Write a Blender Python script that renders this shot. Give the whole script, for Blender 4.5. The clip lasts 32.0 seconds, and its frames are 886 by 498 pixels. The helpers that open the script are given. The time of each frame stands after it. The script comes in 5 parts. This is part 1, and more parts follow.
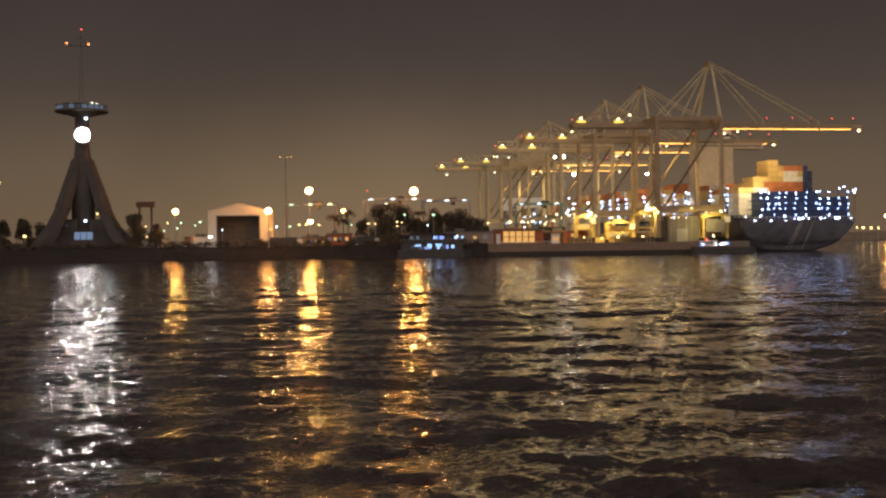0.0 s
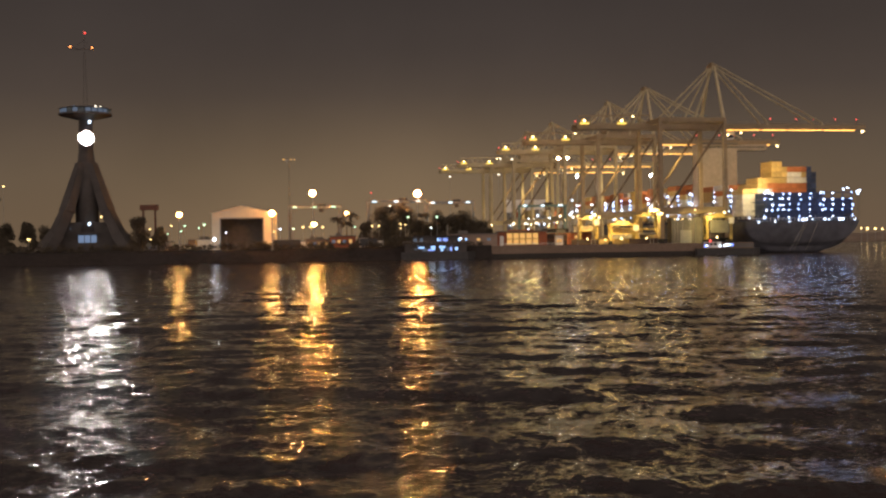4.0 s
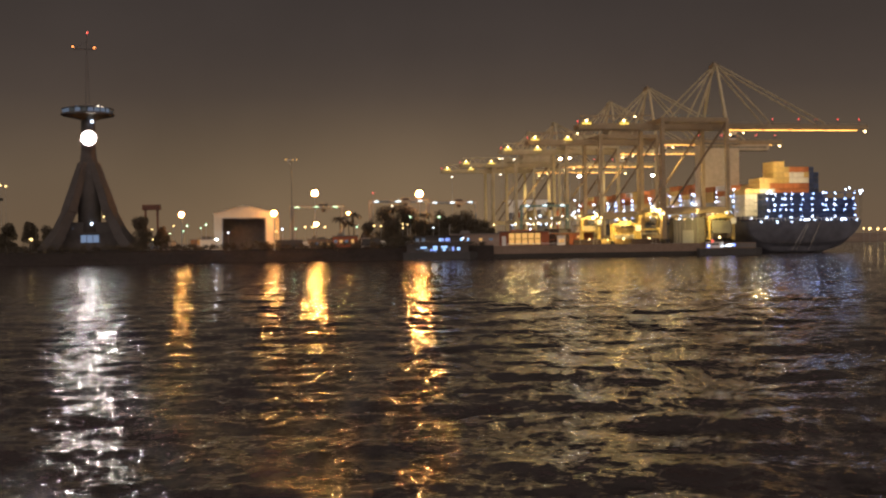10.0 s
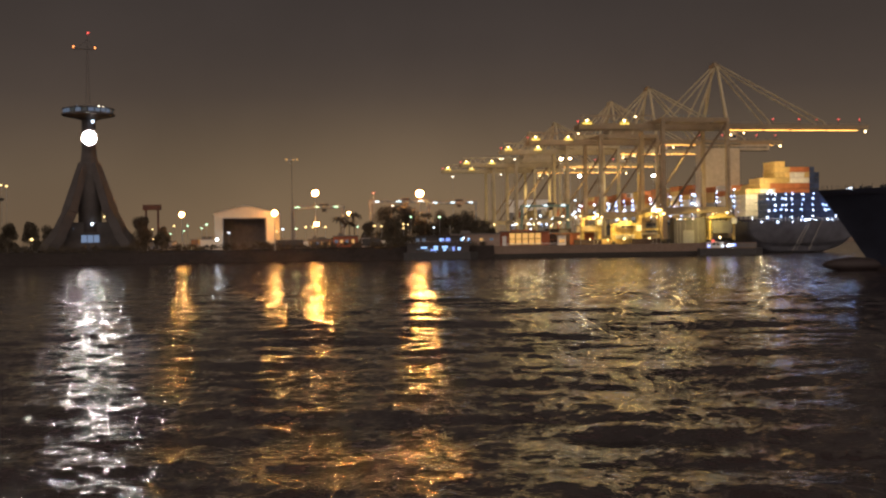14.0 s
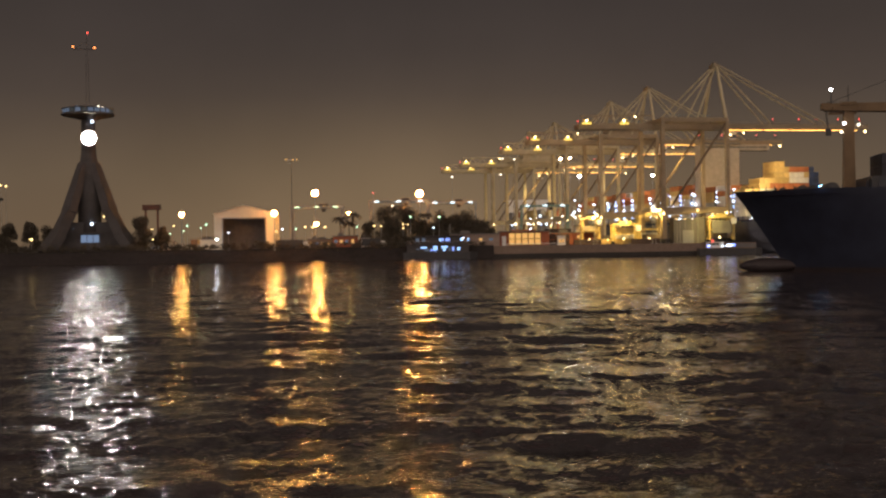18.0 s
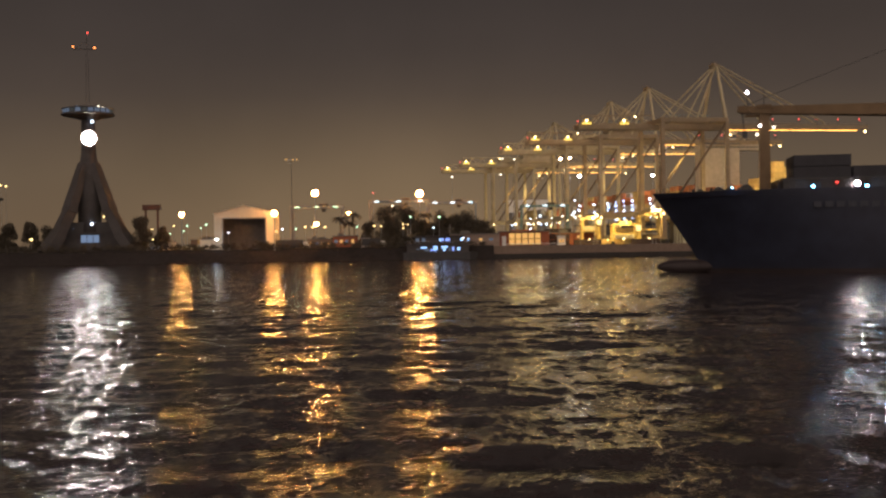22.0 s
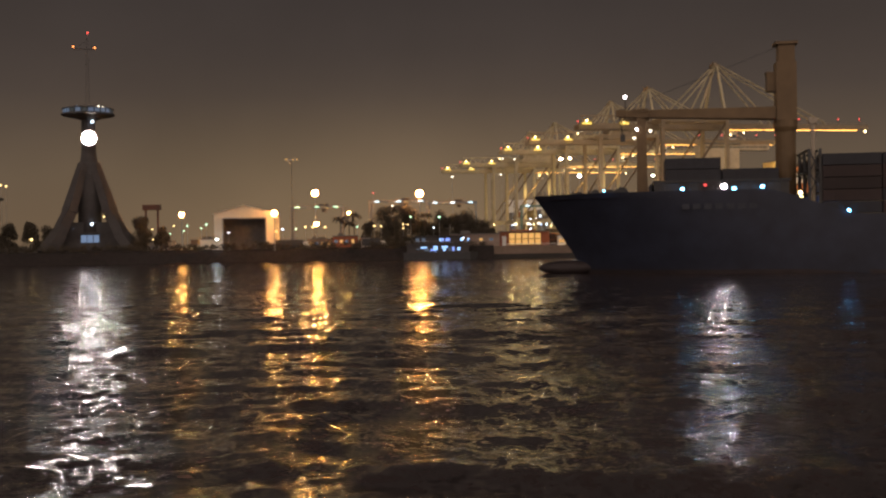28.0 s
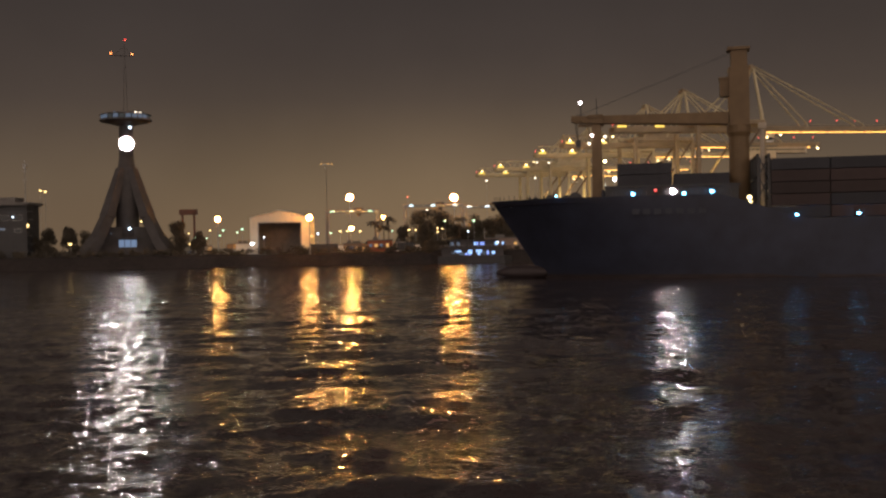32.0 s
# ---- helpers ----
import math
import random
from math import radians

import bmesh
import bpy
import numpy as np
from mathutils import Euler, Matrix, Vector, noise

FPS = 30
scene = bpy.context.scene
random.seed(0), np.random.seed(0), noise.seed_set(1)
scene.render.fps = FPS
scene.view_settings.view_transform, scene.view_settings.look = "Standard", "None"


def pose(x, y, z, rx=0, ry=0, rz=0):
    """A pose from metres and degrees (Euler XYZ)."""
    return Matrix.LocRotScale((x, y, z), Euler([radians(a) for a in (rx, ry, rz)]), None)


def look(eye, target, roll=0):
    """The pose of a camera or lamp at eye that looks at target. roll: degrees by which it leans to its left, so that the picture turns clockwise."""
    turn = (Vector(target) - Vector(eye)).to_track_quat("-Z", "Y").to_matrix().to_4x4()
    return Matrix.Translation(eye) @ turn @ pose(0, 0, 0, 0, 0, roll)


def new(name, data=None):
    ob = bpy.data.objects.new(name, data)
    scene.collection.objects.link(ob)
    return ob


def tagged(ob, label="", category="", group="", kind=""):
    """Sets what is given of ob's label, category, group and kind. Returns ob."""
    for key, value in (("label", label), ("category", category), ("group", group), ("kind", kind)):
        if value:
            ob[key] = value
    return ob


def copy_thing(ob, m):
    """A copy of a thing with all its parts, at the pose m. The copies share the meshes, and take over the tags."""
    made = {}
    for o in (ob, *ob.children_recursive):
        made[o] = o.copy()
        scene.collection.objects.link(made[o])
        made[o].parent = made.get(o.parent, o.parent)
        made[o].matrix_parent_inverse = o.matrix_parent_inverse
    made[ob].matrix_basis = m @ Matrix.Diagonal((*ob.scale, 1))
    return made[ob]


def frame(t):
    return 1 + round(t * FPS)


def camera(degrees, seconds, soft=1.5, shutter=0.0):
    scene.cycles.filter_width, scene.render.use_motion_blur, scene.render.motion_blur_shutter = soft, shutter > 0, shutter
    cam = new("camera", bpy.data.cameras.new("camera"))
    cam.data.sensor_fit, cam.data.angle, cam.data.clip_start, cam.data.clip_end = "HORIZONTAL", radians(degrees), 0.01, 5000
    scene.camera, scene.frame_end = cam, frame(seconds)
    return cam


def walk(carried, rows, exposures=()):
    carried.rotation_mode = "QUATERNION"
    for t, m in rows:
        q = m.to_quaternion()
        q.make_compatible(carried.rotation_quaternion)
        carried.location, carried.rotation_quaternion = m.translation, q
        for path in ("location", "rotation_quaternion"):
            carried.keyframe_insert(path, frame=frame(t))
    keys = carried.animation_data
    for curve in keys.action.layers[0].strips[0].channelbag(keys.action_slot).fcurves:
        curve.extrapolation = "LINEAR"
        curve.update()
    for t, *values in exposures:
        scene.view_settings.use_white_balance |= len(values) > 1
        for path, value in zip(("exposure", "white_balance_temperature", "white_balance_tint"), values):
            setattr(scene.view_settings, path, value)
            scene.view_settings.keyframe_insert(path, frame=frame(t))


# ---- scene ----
# One harbour at night, seen across a channel. X to the right, Y across the channel, z = 0 is the water.
cam = camera(43.6, 32.0, soft=2.3)
EYE = (0.0, 0.0, 8.57)
PATH = [
    (0.0, 89.390, 0.750, -0.303), (0.5, 89.365, 0.780, -0.300), (1.0, 89.365, 0.785, -0.355),
    (1.5, 89.375, 0.793, -0.352), (2.0, 89.420, 0.840, -0.335), (2.5, 89.475, 0.915, -0.225),
    (3.0, 89.500, 0.905, -0.172), (3.5, 89.501, 0.908, -0.144), (5.5, 89.502, 0.899, -0.060),
    (6.5, 89.503, 0.892, -0.050), (7.5, 89.503, 0.893, -0.024), (8.5, 89.503, 0.890, -0.008),
    (12.0, 89.503, 0.890, -0.008), (13.0, 89.504, 0.888, 0.016), (14.0, 89.504, 0.887, 0.017),
    (16.5, 89.503, 0.890, -0.001), (18.5, 89.503, 0.890, 0.000), (19.5, 89.504, 0.890, 0.020),
    (20.5, 89.504, 0.890, 0.020), (21.5, 89.503, 0.894, 0.001), (25.5, 89.503, 0.894, -0.001),
    (28.0, 89.502, 0.897, 0.006), (29.0, 89.505, 0.892, 0.046), (30.0, 89.506, 0.890, 0.060),
    (30.5, 89.548, 0.935, 0.237), (31.0, 89.640, 0.985, 0.604), (31.5, 89.710, 1.000, 1.195),
    (32.0, 89.732, 1.030, 1.790),
]
walk(cam, [(t, pose(*EYE, rx, ry, rz)) for t, rx, ry, rz in PATH])

# ---- world: night sky with the port's light dome ----
world = bpy.data.worlds.new("night_sky")
scene.world = world
world.use_nodes = True
wn, wl = world.node_tree.nodes, world.node_tree.links
wn.clear()
w_out, w_bg = wn.new("ShaderNodeOutputWorld"), wn.new("ShaderNodeBackground")
w_co, w_sep = wn.new("ShaderNodeTexCoord"), wn.new("ShaderNodeSeparateXYZ")
wl.new(w_co.outputs["Generated"], w_sep.inputs[0])
w_ramp = wn.new("ShaderNodeValToRGB")
els = w_ramp.color_ramp.elements
els[0].position, els[0].color = 0.0, (0.134, 0.090, 0.057, 1)
els[1].position, els[1].color = 1.0, (0.029, 0.0228, 0.0195, 1)
for at, col in ((0.06, (0.112, 0.080, 0.054, 1)), (0.13, (0.068, 0.051, 0.042, 1)), (0.22, (0.047, 0.037, 0.0335, 1))):
    e = els.new(at)
    e.color = col
wl.new(w_sep.outputs["Z"], w_ramp.inputs["Fac"])
# warm dome over the lamps of the yard
w_dot, w_pow, w_low, w_mul = (wn.new("ShaderNodeVectorMath"), wn.new("ShaderNodeMath"), wn.new("ShaderNodeMapRange"),
                              wn.new("ShaderNodeMath"))
w_dot.operation, w_pow.operation, w_mul.operation = "DOT_PRODUCT", "POWER", "MULTIPLY"
wl.new(w_co.outputs["Generated"], w_dot.inputs[0])
w_dot.inputs[1].default_value = Vector((-0.04, 1.0, 0.03)).normalized()
wl.new(w_dot.outputs["Value"], w_pow.inputs[0])
w_pow.inputs[1].default_value = 20.0
w_low.interpolation_type = "SMOOTHSTEP"
w_low.inputs["From Min"].default_value, w_low.inputs["From Max"].default_value = 0.18, 0.0
wl.new(w_sep.outputs["Z"], w_low.inputs["Value"])
wl.new(w_pow.outputs[0], w_mul.inputs[0]), wl.new(w_low.outputs[0], w_mul.inputs[1])
w_add = wn.new("ShaderNodeMix")
w_add.data_type, w_add.blend_type = "RGBA", "ADD"
w_add.inputs["B"].default_value = (0.0, 0.0, 0.0, 1)
wl.new(w_mul.outputs[0], w_add.inputs["Factor"])
for sock in w_add.inputs:
    if sock.type == "RGBA" and sock.name == "A":
        wl.new(w_ramp.outputs["Color"], sock)
    if sock.type == "RGBA" and sock.name == "B":
        sock.default_value = (0.088, 0.056, 0.024, 1)
w_res = [s for s in w_add.outputs if s.type == "RGBA"][0]
# added glow behind the camera, as of a town, fills the facing sides
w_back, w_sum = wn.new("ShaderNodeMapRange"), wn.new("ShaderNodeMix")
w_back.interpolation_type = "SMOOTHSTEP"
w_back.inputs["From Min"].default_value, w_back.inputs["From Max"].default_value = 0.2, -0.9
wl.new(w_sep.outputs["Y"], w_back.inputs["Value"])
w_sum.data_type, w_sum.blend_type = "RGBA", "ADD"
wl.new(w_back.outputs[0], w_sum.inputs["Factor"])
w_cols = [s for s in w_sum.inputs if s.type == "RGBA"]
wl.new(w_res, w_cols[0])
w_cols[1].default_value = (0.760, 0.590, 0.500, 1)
# thin uneven haze
w_fog, w_fac, w_scl = wn.new("ShaderNodeTexNoise"), wn.new("ShaderNodeMapRange"), wn.new("ShaderNodeVectorMath")
w_fog.inputs["Scale"].default_value, w_fog.inputs["Detail"].default_value = 5.0, 5
wl.new(w_co.outputs["Generated"], w_fog.inputs["Vector"])
w_fac.inputs["From Min"].default_value, w_fac.inputs["From Max"].default_value = 0.3, 0.7
w_fac.inputs["To Min"].default_value, w_fac.inputs["To Max"].default_value = 0.90, 1.08
wl.new(w_fog.outputs["Fac"], w_fac.inputs["Value"])
w_scl.operation = "SCALE"
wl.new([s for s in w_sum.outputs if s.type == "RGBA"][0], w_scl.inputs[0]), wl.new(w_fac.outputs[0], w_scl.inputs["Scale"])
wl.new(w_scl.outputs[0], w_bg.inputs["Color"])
w_bg.inputs["Strength"].default_value = 1.0
wl.new(w_bg.outputs[0], w_out.inputs[0])


# ---- floodlights under the crane girders, on the berth and over the ship, plus added fill ----
def lamp_point(name, eye, watts, colour, radius):
    d = bpy.data.lights.new(name, "POINT")
    d.energy, d.color, d.shadow_soft_size = watts, colour, radius
    ob = new(name, d)
    ob.location = eye
    return ob


def lamp_spot(name, eye, target, watts, colour, radius, cone=130):
    d = bpy.data.lights.new(name, "SPOT")
    d.energy, d.color, d.shadow_soft_size, d.spot_size, d.spot_blend = watts, colour, radius, radians(cone), 0.6
    ob = new(name, d)
    ob.matrix_basis = look(eye, target)
    return ob


for x, y in ((125.8, 511.0), (111.9, 588.8), (101.0, 649.8), (81.1, 761.0), (69.8, 824.0)):
    lamp_spot("crane_flood", (x - 15, y + 3, 49.0), (x - 15, y + 6, 5.0), 17000, (1.0, 0.66, 0.20), 1.5, 150)
    lamp_point("girder_flood", (x - 18, y + 2, 46.0), 5000, (1.0, 0.68, 0.26), 2.0)
# the first two belong to bright pole lamps; the other two are added fill
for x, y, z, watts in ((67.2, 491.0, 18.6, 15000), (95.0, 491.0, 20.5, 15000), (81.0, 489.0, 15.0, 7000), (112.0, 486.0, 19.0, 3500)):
    lamp_spot("berth_flood_fill", (x, y, z), (x + 1, y + 14, 5.0), watts * 1.7, (1.0, 0.68, 0.20), 1.0, 125)
for x, y in ((140.0, 632.0), (121.0, 740.0)):
    lamp_spot("boom_flood", (x - 20, y, 54.0), (x - 14, y + 30, 22.0), 45000, (1.0, 0.76, 0.40), 1.5)
lamp_spot("boom_flood", (84.0, 812.0, 50.0), (90.0, 850.0, 20.0), 55000, (1.0, 0.76, 0.40), 1.5)
lamp_spot("boom_flood", (150.0, 500.0, 49.0), (156.0, 530.0, 20.0), 38000, (1.0, 0.68, 0.26), 1.5)
# inferred flood on the lit stack, without a fixture
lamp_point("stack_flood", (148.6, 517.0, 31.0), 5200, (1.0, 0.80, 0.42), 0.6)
for x, y in ((153.0, 503.0), (170.0, 506.0), (186.0, 509.0)):
    lamp_point("stern_deck_light", (x, y, 21.5), 340, (0.30, 0.46, 1.0), 0.8)
for x, y in ((145.5, 534.2), (143.0, 548.5), (151.0, 531.0), (130.4, 578.0), (125.2, 607.5), (120.0, 637.0)):
    lamp_point("lashing_light", (x, y, 25.0), 1200, (0.80, 0.84, 1.0), 0.8)
for x in (37.0, 46.0):
    lamp_spot("hall_yard_light", (x, 517.0, 15.6), (x, 511.0, 5.0), 6000, (1.0, 0.80, 0.52), 0.8, 120)
# added fill for the hall and for the carriers
lamp_spot("hall_fill", (60.0, 484.0, 17.0), (58.0, 500.0, 5.0), 6000, (1.0, 0.50, 0.14), 1.0)
lamp_spot("carrier_fill", (118.0, 484.0, 17.0), (123.0, 495.0, 9.0), 8000, (1.0, 0.74, 0.20), 1.0)

# ---- materials ----
def surface(name, base, rough=0.6, metal=0.0, grain=1.0, spread=0.25, stain=0.08, relief=0.02, ior=1.45, per_piece=0.0):
    """Painted, rough or stained surface: fine grain and broad stains, in metres."""
    m = bpy.data.materials.new(name)
    m.use_nodes = True
    n, l = m.node_tree.nodes, m.node_tree.links
    p = n["Principled BSDF"]
    co = n.new("ShaderNodeTexCoord")
    fine, broad = n.new("ShaderNodeTexNoise"), n.new("ShaderNodeTexNoise")
    fine.inputs["Scale"].default_value, fine.inputs["Detail"].default_value = grain, 6
    broad.inputs["Scale"].default_value, broad.inputs["Detail"].default_value = stain, 4
    l.new(co.outputs["Object"], fine.inputs["Vector"]), l.new(co.outputs["Object"], broad.inputs["Vector"])
    add = n.new("ShaderNodeMath")
    add.operation = "ADD"
    l.new(fine.outputs["Fac"], add.inputs[0]), l.new(broad.outputs["Fac"], add.inputs[1])
    rng = n.new("ShaderNodeMapRange")
    rng.inputs["From Min"].default_value, rng.inputs["From Max"].default_value = 0.6, 1.4
    rng.inputs["To Min"].default_value, rng.inputs["To Max"].default_value = 1 - spread, 1 + spread
    l.new(add.outputs[0], rng.inputs["Value"])
    value = rng.outputs[0]
    if per_piece:
        info, vary, both = n.new("ShaderNodeObjectInfo"), n.new("ShaderNodeMapRange"), n.new("ShaderNodeMath")
        vary.inputs["To Min"].default_value, vary.inputs["To Max"].default_value = 1 - per_piece, 1 + per_piece
        both.operation = "MULTIPLY"
        l.new(info.outputs["Random"], vary.inputs["Value"])
        l.new(value, both.inputs[0]), l.new(vary.outputs[0], both.inputs[1])
        value = both.outputs[0]
    mul = n.new("ShaderNodeVectorMath")
    mul.operation = "SCALE"
    mul.inputs[0].default_value = base
    l.new(value, mul.inputs["Scale"])
    l.new(mul.outputs[0], p.inputs["Base Color"])
    p.inputs["Roughness"].default_value, p.inputs["Metallic"].default_value = rough, metal
    p.inputs["IOR"].default_value = ior
    if relief:
        b = n.new("ShaderNodeBump")
        b.inputs["Strength"].default_value, b.inputs["Distance"].default_value = 0.5, relief
        l.new(fine.outputs["Fac"], b.inputs["Height"])
        l.new(b.outputs[0], p.inputs["Normal"])
    return m


def glow(name, colour, strength):
    """The lens or tube of a lamp, or a lit window."""
    m = bpy.data.materials.new(name)
    m.use_nodes = True
    p = m.node_tree.nodes["Principled BSDF"]
    p.inputs["Base Color"].default_value = (0.6, 0.6, 0.6, 1) if strength > 1 else (0.04, 0.045, 0.05, 1)
    p.inputs["Emission Color"].default_value = (*colour, 1)
    p.inputs["Emission Strength"].default_value = strength
    if strength < 10:
        m.cycles.emission_sampling = "NONE"
    return m


def water_surface():
    m = bpy.data.materials.new("harbour_water")
    m.use_nodes = True
    n, l = m.node_tree.nodes, m.node_tree.links
    p = n["Principled BSDF"]
    p.inputs["Base Color"].default_value = (0.046, 0.036, 0.036, 1)
    p.inputs["Roughness"].default_value, p.inputs["IOR"].default_value = 0.11, 1.33
    # ripples too short for the mesh tilt the surface at nine scales, from a hand's width to gust patches; crests run along the channel
    co, geo = n.new("ShaderNodeTexCoord"), n.new("ShaderNodeNewGeometry")
    total = geo.outputs["Normal"]
    for scale, tilt, lean, grid in ((24.0, 0.14, 0.14, (0.9, 1, 1)), (12.0, 0.20, 0.20, (0.9, 1, 1)), (6.0, 0.32, 0.32, (0.85, 1, 1)), (3.0, 0.38, 0.43, (0.95, 1, 1)), (1.5, 0.33, 0.42, (1.1, 1, 1)),
                                    (0.75, 0.25, 0.36, (1.4, 1, 1)), (0.4, 0.16, 0.28, (1.6, 1, 1)), (0.2, 0.11, 0.20, (2.2, 1, 1)), (0.09, 0.06, 0.16, (2.6, 1, 1))):
        tex, sub, cut, join, add = (n.new("ShaderNodeTexNoise"), n.new("ShaderNodeVectorMath"), n.new("ShaderNodeSeparateXYZ"),
                                    n.new("ShaderNodeCombineXYZ"), n.new("ShaderNodeVectorMath"))
        side, back = n.new("ShaderNodeMath"), n.new("ShaderNodeMath")
        tex.inputs["Scale"].default_value, tex.inputs["Detail"].default_value = scale, 0
        sub.operation, add.operation, side.operation, back.operation = "SUBTRACT", "ADD", "MULTIPLY", "MULTIPLY"
        sub.inputs[1].default_value, side.inputs[1].default_value, back.inputs[1].default_value = (0.5, 0.469, 0.5), tilt, lean
        stretch = n.new("ShaderNodeVectorMath")
        stretch.operation, stretch.inputs[1].default_value = "MULTIPLY", grid
        l.new(co.outputs["Object"], stretch.inputs[0]), l.new(stretch.outputs[0], tex.inputs["Vector"])
        l.new(tex.outputs["Color"], sub.inputs[0]), l.new(sub.outputs[0], cut.inputs[0])
        l.new(cut.outputs["X"], side.inputs[0]), l.new(side.outputs[0], join.inputs["X"])
        l.new(cut.outputs["Y"], back.inputs[0]), l.new(back.outputs[0], join.inputs["Y"])
        l.new(total, add.inputs[0]), l.new(join.outputs[0], add.inputs[1])
        total = add.outputs[0]
    unit = n.new("ShaderNodeVectorMath")
    unit.operation = "NORMALIZE"
    l.new(total, unit.inputs[0])
    l.new(unit.outputs[0], p.inputs["Normal"])
    return m


